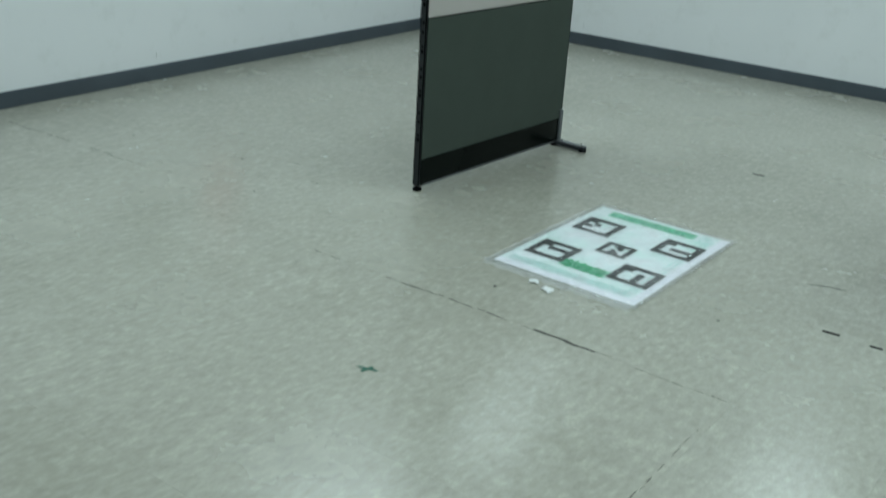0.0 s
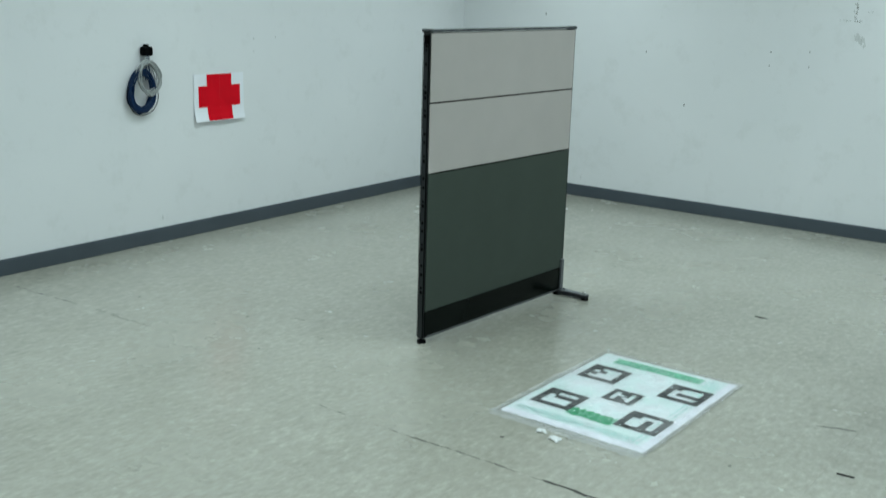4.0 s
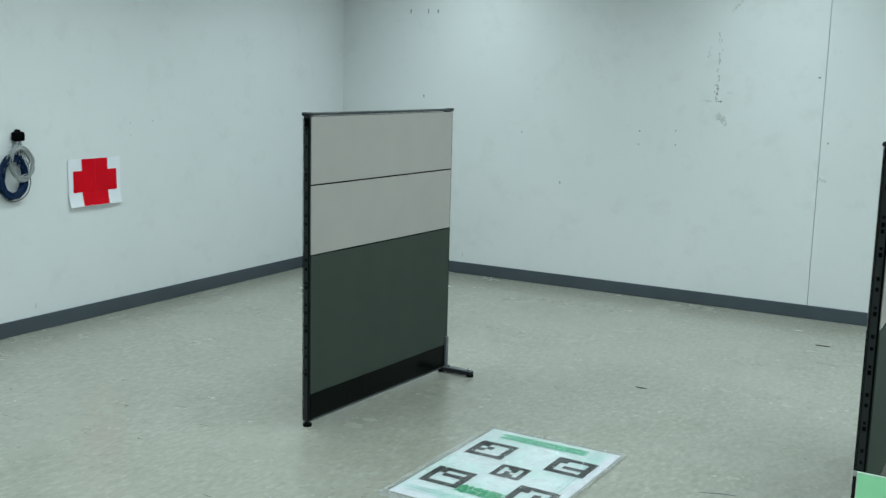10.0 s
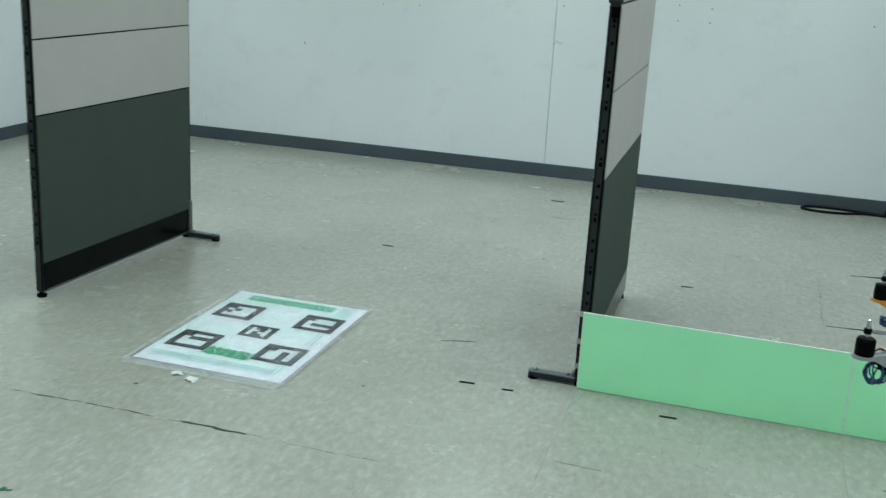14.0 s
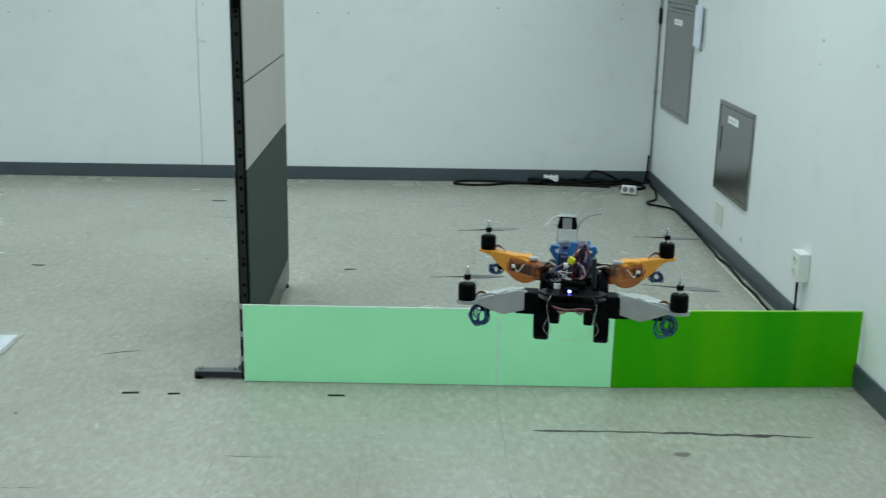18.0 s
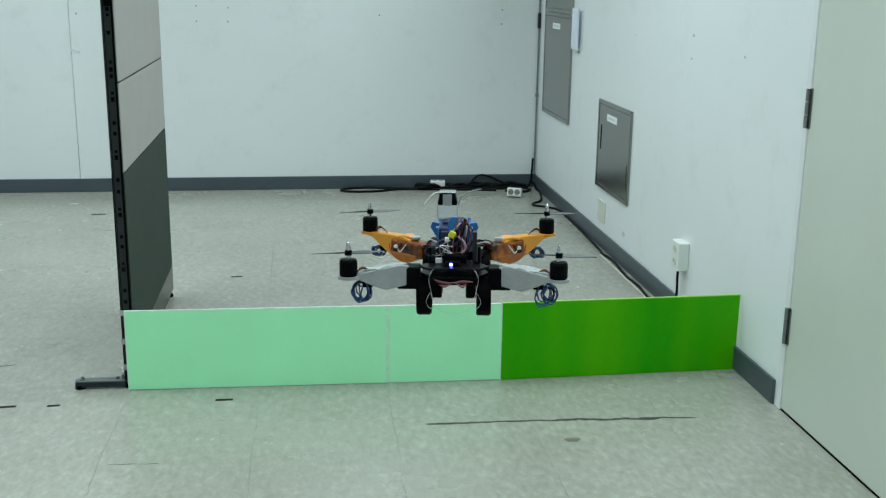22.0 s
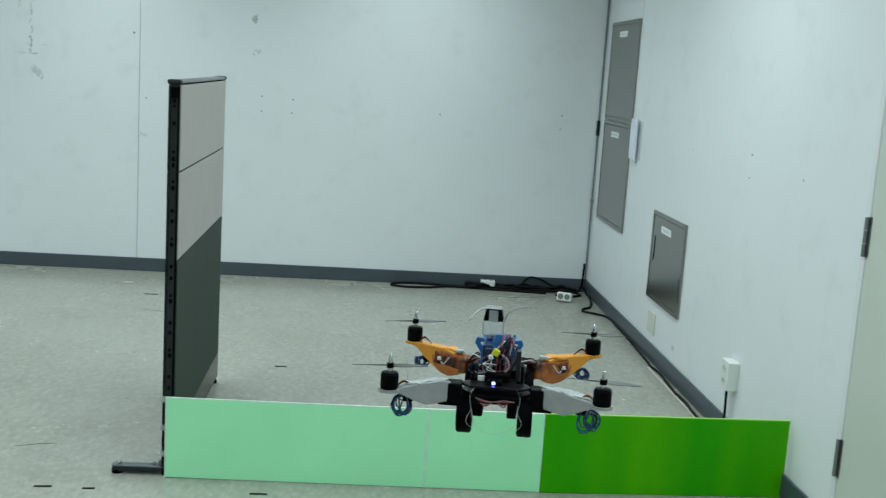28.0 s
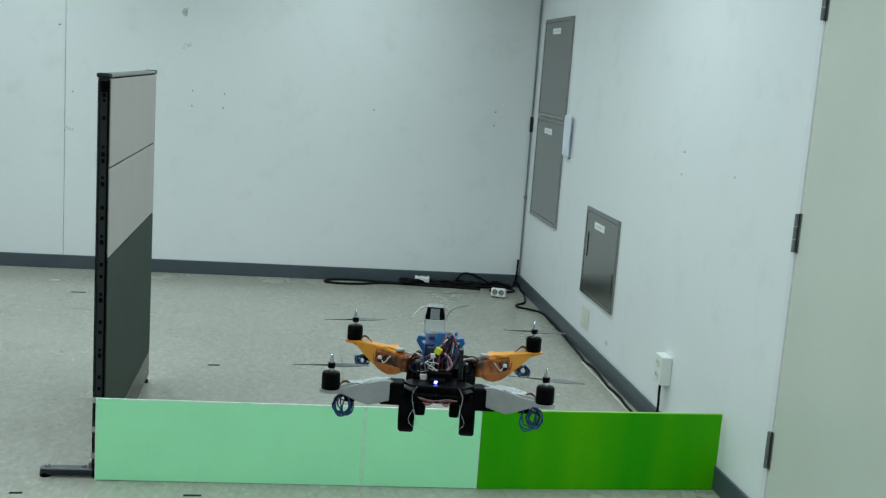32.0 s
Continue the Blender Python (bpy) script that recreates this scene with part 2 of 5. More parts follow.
def make_green():
    m, nt, b = nodes_of("green_board")
    co, st = nt.nodes.new("ShaderNodeTexCoord"), nt.nodes.new("ShaderNodeVectorMath")
    st.operation, st.inputs[1].default_value = "MULTIPLY", (1.0, 1.0, 0.12)
    link(nt, co.outputs["Object"], st.inputs[0])
    # upright yellowish sheen painted into the green through stretched noise
    tone = ramp(nt, noise_tex(nt, 4.2, 2, 0.5, st.outputs[0]), ((0.35, (0.010, 0.335, 0.0004)), (0.68, (0.075, 0.43, 0.0006))))
    grain = ramp(nt, noise_tex(nt, 60, 3), ((0.3, (0.94, 0.94, 0.94)), (0.7, (1, 1, 1))))
    link(nt, mixed(nt, "MULTIPLY", 1.0, tone, grain), b.inputs["Base Color"])
    b.inputs["Roughness"].default_value, b.inputs["Specular IOR Level"].default_value = 0.30, 0.12
    return m


M_GREEN = make_green()
M_EDGE = surface("white_board_edge", (0.64, 0.84, 0.68), 0.5, vary=0.12, coarse=25)
M_LIME = surface("lime_board_edge", (0.33, 0.62, 0.10), 0.5, vary=0.05)
M_TAPE = make_clear("frosted_tape", 0.35, (0.7, 0.72, 0.7), 0.32)
M_WHITE = surface("white_plastic", (0.76, 0.765, 0.74), 0.35, vary=0.03)
M_CREAM = surface("cream_plastic", (0.66, 0.66, 0.58), 0.4, vary=0.04)
M_PAPER = surface("white_paper", (0.80, 0.82, 0.83), 0.6, vary=0.02, bump=0.05)
M_PRINT = make_printed_paper()
M_MARGIN = surface("poster_margin", (0.90, 0.91, 0.97), 0.45, vary=0.03, bump=0.05)
M_SHEET = surface("sheet_paper", (0.835, 0.86, 0.91), 0.6, vary=0.02, bump=0.05)
M_CREASE = surface("lighter_red_fold", (0.70, 0.022, 0.032), 0.7, vary=0.1, coarse=60)
M_RED = surface("red_ink", (0.70, 0.005, 0.016), 0.6, vary=0.06, spec=0.06)
M_INK = surface("black_ink", (0.020, 0.024, 0.026), 0.5, vary=0.2, spec=0.25)
M_GINK = surface("green_ink", (0.03, 0.42, 0.19), 0.5, vary=0.2, coarse=30)
M_TITLE = surface("title_green_ink", (0.13, 0.58, 0.36), 0.5, vary=0.25, coarse=40)
M_SOFTG = surface("soft_green_ink", (0.40, 0.79, 0.62), 0.5, vary=0.25, coarse=40)
M_PALE = surface("pale_green_ink", (0.57, 0.83, 0.79), 0.5, vary=0.15, coarse=30)
M_FILM = make_film("plastic_film", 0.06)
M_CABLE = surface("black_cable", (0.003, 0.003, 0.0034), 0.5, vary=0.2, spec=0.14)
M_BLUEC = surface("blue_cable", (0.002, 0.020, 0.068), 0.5, vary=0.2, spec=0.2)
M_GREYC = surface("grey_cable", (0.34, 0.36, 0.36), 0.5, vary=0.1)
M_MARK = surface("dark_scuff", (0.035, 0.037, 0.035), 0.6, vary=0.3, coarse=60)
M_MIDM = surface("faint_scuff", (0.30, 0.315, 0.31), 0.6, vary=0.3, coarse=60)
M_WISP = surface("wisp_scuff", (0.60, 0.62, 0.62), 0.5, vary=0.1, coarse=60)
M_SOFTM = surface("grey_scuff", (0.46, 0.48, 0.475), 0.6, vary=0.2, coarse=60)
M_BTAPE = surface("black_tape", (0.010, 0.010, 0.010), 0.6, vary=0.3, coarse=60, spec=0.12)
M_JOINT = surface("joint_dirt", (0.055, 0.053, 0.047), 0.8, vary=0.5, coarse=90)
M_FINEJ = surface("fine_joint_dirt", (0.086, 0.082, 0.071), 0.8, vary=0.35, coarse=40)
M_FAINTJ = surface("faint_joint_dirt", (0.20, 0.198, 0.172), 0.6, vary=0.2, coarse=40)
M_STAIN = surface("brown_stain", (0.165, 0.155, 0.125), 0.45, vary=0.2)
M_TRIM = surface("corner_trim_metal", (0.20, 0.22, 0.24), 0.38, 0.2)
M_STRIP = surface("cream_channel", (0.56, 0.54, 0.45), 0.5, vary=0.08)


# ---- mesh helpers
def finish(bm, smooth=False):
    bmesh.ops.recalc_face_normals(bm, faces=bm.faces)
    for f in bm.faces:
        f.smooth = smooth


def part(name, bm, material, parent=None, label=""):
    me = bpy.data.meshes.new(name)
    bm.to_mesh(me)
    bm.free()
    me.materials.append(material)
    ob = new(name, me)
    if parent is not None:
        ob.parent = parent
    if label:
        tagged(ob, label)
    return ob


def shared(name, mesh, parent, m):
    ob = new(name, mesh)
    ob.parent, ob.matrix_basis = parent, m
    return ob


def thing(name, at, label, category, group="", turn=0.0, kind=""):
    e = new(name)
    e.empty_display_size = 0.05
    e.matrix_world = pose(*at, 0, 0, turn)
    return tagged(e, label, category, group, kind)


def add_box(bm, lo, hi, bevel=0.0, seg=2):
    lo, hi = Vector(lo), Vector(hi)
    r = bmesh.ops.create_cube(bm, size=1.0, matrix=Matrix.LocRotScale((lo + hi) / 2, None, hi - lo))
    if bevel:
        edges = list({e for v in r["verts"] for e in v.link_edges})
        bmesh.ops.bevel(bm, geom=edges, offset=bevel, segments=seg, affect="EDGES", profile=0.5)


def boxed(lo, hi, bevel=0.0, seg=2):
    bm = bmesh.new()
    add_box(bm, lo, hi, bevel, seg)
    finish(bm)
    return bm


def add_lathe(bm, profile, n=20, m=None):
    """Turn a profile of (radius, height) about z."""
    m = m or Matrix()
    rings = []
    for r, z in profile:
        if r < 1e-6:
            rings.append([bm.verts.new(m @ Vector((0, 0, z)))])
        else:
            rings.append([bm.verts.new(m @ Vector((r * math.cos(2 * math.pi * i / n), r * math.sin(2 * math.pi * i / n), z))) for i in range(n)])
    for a, b in zip(rings, rings[1:]):
        for i in range(n):
            j = (i + 1) % n
            if len(a) == 1 and len(b) == 1:
                continue
            if len(a) == 1:
                bm.faces.new((a[0], b[i], b[j]))
            elif len(b) == 1:
                bm.faces.new((a[i], a[j], b[0]))
            else:
                bm.faces.new((a[i], a[j], b[j], b[i]))


def lathed(profile, n=20, m=None, smooth=False):
    bm = bmesh.new()
    add_lathe(bm, profile, n, m)
    finish(bm, smooth)
    return bm


def spline(points, steps=8, closed=False):
    """Points along a smooth line through the given ones."""
    p = [Vector(q) for q in points]
    n = len(p)
    out = []
    last = n if closed else n - 1
    for i in range(last):
        a, b = p[i], p[(i + 1) % n]
        z = p[i - 1] if (i or closed) else a
        c = p[(i + 2) % n] if (closed or i + 2 < n) else b
        for k in range(steps):
            t = k / steps
            out.append(0.5 * (2 * a + (b - z) * t + (2 * z - 5 * a + 4 * b - c) * t * t + (3 * a - z - 3 * b + c) * t ** 3))
    if not closed:
        out.append(p[-1])
    return out


def add_tube(bm, pts, radius, n=8, closed=False):
    rings = []
    k = len(pts)
    up = Vector((0.13, 0.21, 0.97))
    for i, q in enumerate(pts):
        a = pts[i - 1] if (i or closed) else q
        b = pts[(i + 1) % k] if (closed or i + 1 < k) else q
        d = (b - a).normalized()
        s = d.cross(up)
        if s.length < 1e-4:
            s = d.cross(Vector((1, 0, 0)))
        s.normalize()
        u = s.cross(d)
        rings.append([bm.verts.new(q + radius * (math.cos(2 * math.pi * j / n) * s + math.sin(2 * math.pi * j / n) * u)) for j in range(n)])
    for i in range(k if closed else k - 1):
        a, b = rings[i], rings[(i + 1) % k]
        for j in range(n):
            bm.faces.new((a[j], a[(j + 1) % n], b[(j + 1) % n], b[j]))
    if not closed:
        bm.faces.new(rings[0][::-1])
        bm.faces.new(rings[-1])


def tube(points, radius, n=8, steps=8, closed=False):
    bm = bmesh.new()
    add_tube(bm, spline(points, steps, closed), radius, n, closed)
    finish(bm, True)
    return bm


def prism(outline, lo, hi, axis="z", bevel=0.0):
    """A flat outline of (a, b), given depth from lo to hi along an axis."""
    bm = bmesh.new()
    put = {"z": lambda a, b, c: (a, b, c), "y": lambda a, b, c: (a, c, b), "x": lambda a, b, c: (c, a, b)}[axis]
    low = [bm.verts.new(put(a, b, lo)) for a, b in outline]
    top = [bm.verts.new(put(a, b, hi)) for a, b in outline]
    bm.faces.new(low[::-1])
    bm.faces.new(top)
    n = len(outline)
    for i in range(n):
        j = (i + 1) % n
        bm.faces.new((low[i], low[j], top[j], top[i]))
    finish(bm)
    if bevel:
        bmesh.ops.bevel(bm, geom=list(bm.edges), offset=bevel, segments=2, affect="EDGES", profile=0.5)
    return bm


def blot(cx, cy, length, width, seed, n=14, turn=0.0):
    """An uneven patch outline."""
    rng = random.Random(seed)
    out = []
    for i in range(n):
        a = 2 * math.pi * i / n
        k = rng.uniform(0.65, 1.15)
        x, y = length / 2 * k * math.cos(a), width / 2 * k * math.sin(a)
        out.append((cx + x * math.cos(turn) - y * math.sin(turn), cy + x * math.sin(turn) + y * math.cos(turn)))
    return out


# ---- the room
def structure(name, bm, material, label):
    return tagged(part(name, bm, material), label, kind="structure")


TW = 0.14
floor = structure("floor", boxed((XL - TW, YR - TW, -0.12), (XR + TW + 1.0, YB + TW, -0.003)), M_SLAB, "mottled grey-beige vinyl tile floor with dirty joints")
ceiling = structure("ceiling", boxed((XL - TW, YR - TW, ZC), (XR + TW, YB + TW, ZC + 0.1)), M_CEIL, "plain white board ceiling")
wall_left = structure("wall_left", boxed((XL - TW, YR - TW, -0.003), (XL, YB + TW, ZC)), M_WALL, "white painted wall with scuffs")
wall_rear = structure("wall_rear", boxed((XL, YR - TW, -0.003), (XR + TW, YR, ZC)), M_WALL, "plain white painted wall")
wall_back = structure("wall_back", boxed((XL, YB + 0.02, -0.003), (XR + TW, YB + TW, ZC)), M_SLOT, "white painted panel wall with fine vertical seams")
for a, b in ((XL, -1.4805), (-1.4775, XR)):
    part("panel", boxed((a, YB, -0.002), (b, YB + 0.019, ZC - 0.001), 0.0008, 1), M_WALL, wall_back)
# right wall with the door opening
DY0, DY1, DZ = 2.000, 2.943, 2.16
bm = bmesh.new()
add_box(bm, (XR, DY1, -0.003), (XR + TW, YB + 0.019, ZC))
add_box(bm, (XR, YR, -0.003), (XR + TW, DY0, ZC))
add_box(bm, (XR, DY0, DZ), (XR + TW, DY1, ZC))
finish(bm)
wall_right = structure("wall_right", bm, M_WALL, "white painted wall with screw holes")
part("seam", boxed((XR - 0.0006, 5.9665, 1.83), (XR - 0.0002, 5.9690, ZC - 0.001)), M_SOFTM, wall_right)
structure("wall_corridor", boxed((XR + 1.0, DY0 - 0.6, -0.003), (XR + 1.1, DY1 + 0.6, ZC)), M_WALL, "plain wall beyond the closed door")


def skirting(name, lo, hi):
    tagged(part(name, boxed(lo, hi, 0.004), M_BASE), "dark blue-grey vinyl skirting board", kind="structure")


BH, BT = 0.0887, 0.012
skirting("baseboard_left", (XL, YR, 0), (XL + BT, YB - BT, BH))
skirting("baseboard_back", (XL, YB - BT, 0), (XR, YB, BH))
skirting("baseboard_right", (XR - BT, 2.960, 0), (XR, YB - BT, BH))
skirting("baseboard_right_near", (XR - BT, YR, 0), (XR, DY0 - 0.012, BH))

# corner conduit
trim = thing("corner_conduit", (XR - 0.018, YB - 0.016, 0), "grey metal conduit running up the room corner", "conduit")
part("pipe", lathed(((0.0, BH), (0.0055, BH), (0.0055, ZC - 0.002), (0.0, ZC - 0.002)), 12, pose(0.006, 0.004, 0)), M_TRIM, trim)
part("clamp", boxed((-0.004, -0.006, 1.080), (0.016, 0.015, 1.182), 0.003), M_CAPEND, trim, "black plastic clamp")
part("clamp", boxed((-0.004, -0.006, 0.622), (0.016, 0.015, 0.642), 0.002), M_HINGE, trim)
part("bead", boxed((0.0165, -0.030, BH), (0.0178, -0.012, ZC - 0.002), 0.0004), M_JAMB, trim)

# ---- door
door = tagged(new("door_1"), "closed pale grey-green painted steel door in a narrow frame", "door", kind="structure")
door.matrix_world = pose(XR, 0, 0)
part("leaf", boxed((-0.001, 2.030, 0.008), (0.042, 2.9085, 2.12), 0.002), M_DOOR, door)
for a, b in ((2.911, DY1), (DY0, 2.024)):
    part("jamb", boxed((-0.004, a, 0.0), (0.13, b, DZ), 0.003), M_JAMB, door)
part("head", boxed((-0.004, 2.024, 2.126), (0.13, 2.911, DZ), 0.003), M_JAMB, door)
part("threshold", boxed((0.0, 2.024, -0.002), (0.13, 2.911, 0.003)), M_RUBBER, door)
for z in (0.299, 1.022, 1.745):
    h = part("hinge", boxed((-0.004, 2.895, z - 0.064), (-0.0012, 2.9125, z + 0.064), 0.001), M_HINGE, door)
    bm = bmesh.new()
    for k in range(3):
        add_lathe(bm, ((0, -0.062 + k * 0.042), (0.0068, -0.062 + k * 0.042), (0.0068, -0.0225 + k * 0.042), (0, -0.0225 + k * 0.042)), 14, pose(-0.0095, 2.9135, z))
    finish(bm)
    part("knuckle", bm, M_HINGE, h)
handle = part("door_handle", lathed(((0, 0), (0.034, 0), (0.034, 0.005), (0.030, 0.012), (0.015, 0.016), (0.0125, 0.030), (0.0125, 0.058), (0, 0.060)), 28, pose(0.002, 2.107, 0.936, 0, -90, 0)), M_CHROME, door, "satin steel lever handle")
bm = prism([(2.095, -0.062), (2.122, -0.064), (2.212, -0.060), (2.233, -0.052), (2.235, -0.020), (2.223, -0.020), (2.221, -0.043), (2.207, -0.047), (2.119, -0.046), (2.095, -0.046)], 0.924, 0.948, "z", 0.003)
for v in bm.verts:
    v.co.x, v.co.y = v.co.y, v.co.x
finish(bm)
part("lever", bm, M_CHROME, handle)
part("keyhole", lathed(((0, 0), (0.009, 0), (0.008, 0.004), (0, 0.004)), 16, pose(0.0, 2.107, 0.871, 0, -90, 0)), M_CHROME, door)


# ---- office partition screens
SLOTS = [(1.322, 0.014, 0.026), (1.296, 0.008, 0.010), (1.278, 0.006, 0.007), (1.222, 0.007, 0.009), (1.128, 0.006, 0.007), (1.104, 0.008, 0.011), (1.083, 0.007, 0.010), (1.028, 0.006, 0.007), (1.007, 0.008, 0.011)]
for base in (0.930, 0.545):
    SLOTS += [(base, 0.007, 0.009), (base - 0.035, 0.007, 0.009), (base - 0.095, 0.006, 0.007), (base - 0.115, 0.008, 0.011), (base - 0.190, 0.007, 0.009), (base - 0.230, 0.007, 0.009), (base - 0.290, 0.006, 0.007), (base - 0.310, 0.008, 0.011)]


slot_meshes = {}


def slot_mesh(w, h):
    key = (round(w, 4), round(h, 4))
    if key not in slot_meshes:
        bm = boxed((-w / 2, -0.0006, -h / 2), (w / 2, 0.0006, h / 2), 0.0002, 1)
        me = bpy.data.meshes.new("slot")
        bm.to_mesh(me)
        bm.free()
        me.materials.append(M_SLOT)
        slot_meshes[key] = me
    return slot_meshes[key]


def partition(at, turn, foot_near, foot_far, label):
    """A screen 1.11 m long and 1.36 m high, along y from its near post; feet point to -x (near) or +x (far)."""
    L, H, T = 1.1124, 1.3646, 0.037
    p = thing("partition_screen", at, label, "partition", "office partition screens", turn)
    for y0 in (0.0, L - 0.030):
        post = part("post", boxed((-T / 2 + 0.0025, y0, 0.022), (T / 2 - 0.0025, y0 + 0.030, H - 0.014), 0.003), M_POST, p)
        bm = bmesh.new()
        face = y0 - 0.0007 if y0 == 0 else y0 + 0.0307
        for z, w, h in SLOTS:
            shared("slot", slot_mesh(w * 1.45, h * 1.35), post, pose(0.001, face, z))
        add_box(bm, (0.0115, face - 0.0005, 0.03), (0.0178, face + 0.0005, H - 0.022))
        add_box(bm, (-0.0125, face - 0.0005, 0.03), (-0.0112, face + 0.0005, H - 0.022))
        add_box(bm, (-0.0178, face - 0.0005, 0.03), (-0.0158, face + 0.0005, H - 0.022))
        finish(bm)
        part("joint_line", bm, M_SLOT, post)
        ya, yb = (-0.007, 0.022) if y0 == 0 else (L - 0.022, L + 0.007)
        part("cap_end", boxed((-T / 2 - 0.005, ya, H - 0.015), (T / 2 + 0.005, yb, H + 0.001), 0.006, 3), M_CAPEND, p, "dark rounded end cap")
    part("cap_rail", boxed((-T / 2 - 0.003, 0.020, H - 0.0125), (T / 2 + 0.003, L - 0.020, H - 0.001), 0.005, 3), M_CAP, p)
    part("core", boxed((-0.0172, 0.031, 0.035), (0.0172, L - 0.031, H - 0.02)), M_SLOT, p)
    part("bottom_rail", boxed((-0.016, 0.030, 0.020), (0.016, L - 0.030, 0.034), 0.002), M_FOOT, p)
    for sx in (-1, 1):
        a, b = sorted((sx * 0.0178, sx * (T / 2 + 0.002)))
        for z0, z1, mt, nm in ((0.0335, 0.144, M_KICK, "kick_panel"), (0.147, 0.7565, M_FABRIC_D, "lower_panel"), (0.7625, 1.057, M_FABRIC_L, "upper_panel"), (1.063, 1.348, M_FABRIC_L, "upper_panel")):
            part(nm, boxed((a, 0.008, z0), (b, L - 0.006, z1), 0.003), mt, p)
    for y0, side in ((0.012, -foot_near), (L - 0.015, foot_far)):
        f = part("leveller", lathed(((0, 0.0), (0.020, 0.0), (0.020, 0.012), (0.008, 0.014), (0.008, 0.024), (0, 0.024)), 18, pose(0, y0, 0)), M_RUBBER, p)
        if side:
            s = 1 if side > 0 else -1
            a, b = sorted((s * 0.015, s * 0.185))
            outline = [(a, y0 - 0.020), (b, y0 - 0.017), (b + 0.006, y0), (b, y0 + 0.017), (a, y0 + 0.020)] if s > 0 else [(b, y0 - 0.020), (b, y0 + 0.020), (a, y0 + 0.017), (a - 0.006, y0), (a, y0 - 0.017)]
            part("foot_bar", prism(outline, 0.007, 0.026, "z", 0.003), M_CAPEND, f)
            part("foot_top", prism(outline, 0.0262, 0.031, "z", 0.002), M_FOOT, f)
            part("bolt", lathed(((0, 0.031), (0.006, 0.031), (0.006, 0.036), (0.004, 0.040), (0, 0.040)), 12, pose(s * 0.045, y0, 0)), M_HINGE, f)
            part("glide", lathed(((0, 0.0), (0.019, 0.0), (0.019, 0.014), (0.006, 0.018), (0, 0.018)), 18, pose(s * 0.172, y0, 0)), M_RUBBER, f)
            part("bolt", lathed(((0, 0.032), (0.008, 0.032), (0.008, 0.037), (0.005, 0.041), (0, 0.041)), 12, pose(s * 0.165, y0, 0)), M_CHROME, f)
            part("bracket", boxed((min(s * 0.019, s * 0.030), y0 - 0.012, 0.032), (max(s * 0.019, s * 0.030), y0 + 0.012, 0.19 if side > 0 else 0.05), 0.002), M_FOOT, f)
    return p


partition((-2.8980, 3.3235, 0), -3.01, 0, 1, "grey-green and beige fabric office partition standing alone")
partition((-0.6285, 3.3229, 0), -0.05, 1, 0, "grey-green and beige office partition taped to a green barrier")

M_SEAM = surface("seam_tape", (0.50, 0.86, 0.60), 0.35, vary=0.08, coarse=30)
# ---- low green barrier across the right-hand bay
FY = 3.300
barrier_a = thing("barrier_board", (-0.633, FY, 0), "pale mint green foam board standing on edge, taped to the screen", "barrier", "low barrier boards", turn=-1.13)
for a, b, nm in ((0.004, 0.897, "sheet"), (0.909, 1.308, "sheet")):
    part(nm, boxed((a, -0.0035, 0.002), (b, 0.0035, 0.2855), 0.001), M_MINT, barrier_a)
part("seam_strip", boxed((0.897, -0.0050, 0.002), (0.909, -0.0032, 0.284), 0.0005), M_SEAM, barrier_a, "pale tape over the joint")
part("edge_strip", boxed((0.0, -0.004, 0.2855), (1.309, 0.004, 0.290), 0.001), M_EDGE, barrier_a)
part("edge_strip", boxed((0.0, -0.004, 0.0), (0.004, 0.004, 0.2855), 0.001), M_EDGE, barrier_a)
part("edge_strip", boxed((1.308, -0.004, 0.0), (1.312, 0.004, 0.2855), 0.001), M_EDGE, barrier_a)
barrier_b = thing("barrier_board", (0.6795, FY - 0.0255, 0), "deep green glossy board standing on edge against the wall", "barrier", "low barrier boards", turn=1.6)
part("sheet", prism([(0.0, 0.001), (0.884, 0.001), (0.884, 0.0945), (0.890, 0.0945), (0.890, 0.2885), (0.0, 0.2885)], -0.005, 0.004, "y", 0.0012), M_GREEN, barrier_b)
part("edge_strip", boxed((0.0, -0.0045, 0.2885), (0.890, 0.0035, 0.2920), 0.001), M_LIME, barrier_b)
part("edge_strip", boxed((0.890, -0.0045, 0.0945), (0.892, 0.0035, 0.2920), 0.0008), M_LIME, barrier_b)
for z in (0.275, 0.172, 0.078):
    t = tagged(part("tape_strip", boxed((-0.652, 3.3185, z - 0.010), (-0.604, 3.3198, z + 0.010), 0.0003), M_TAPE), "frosted adhesive tape holding the board to the post", "tape", "tape strips")


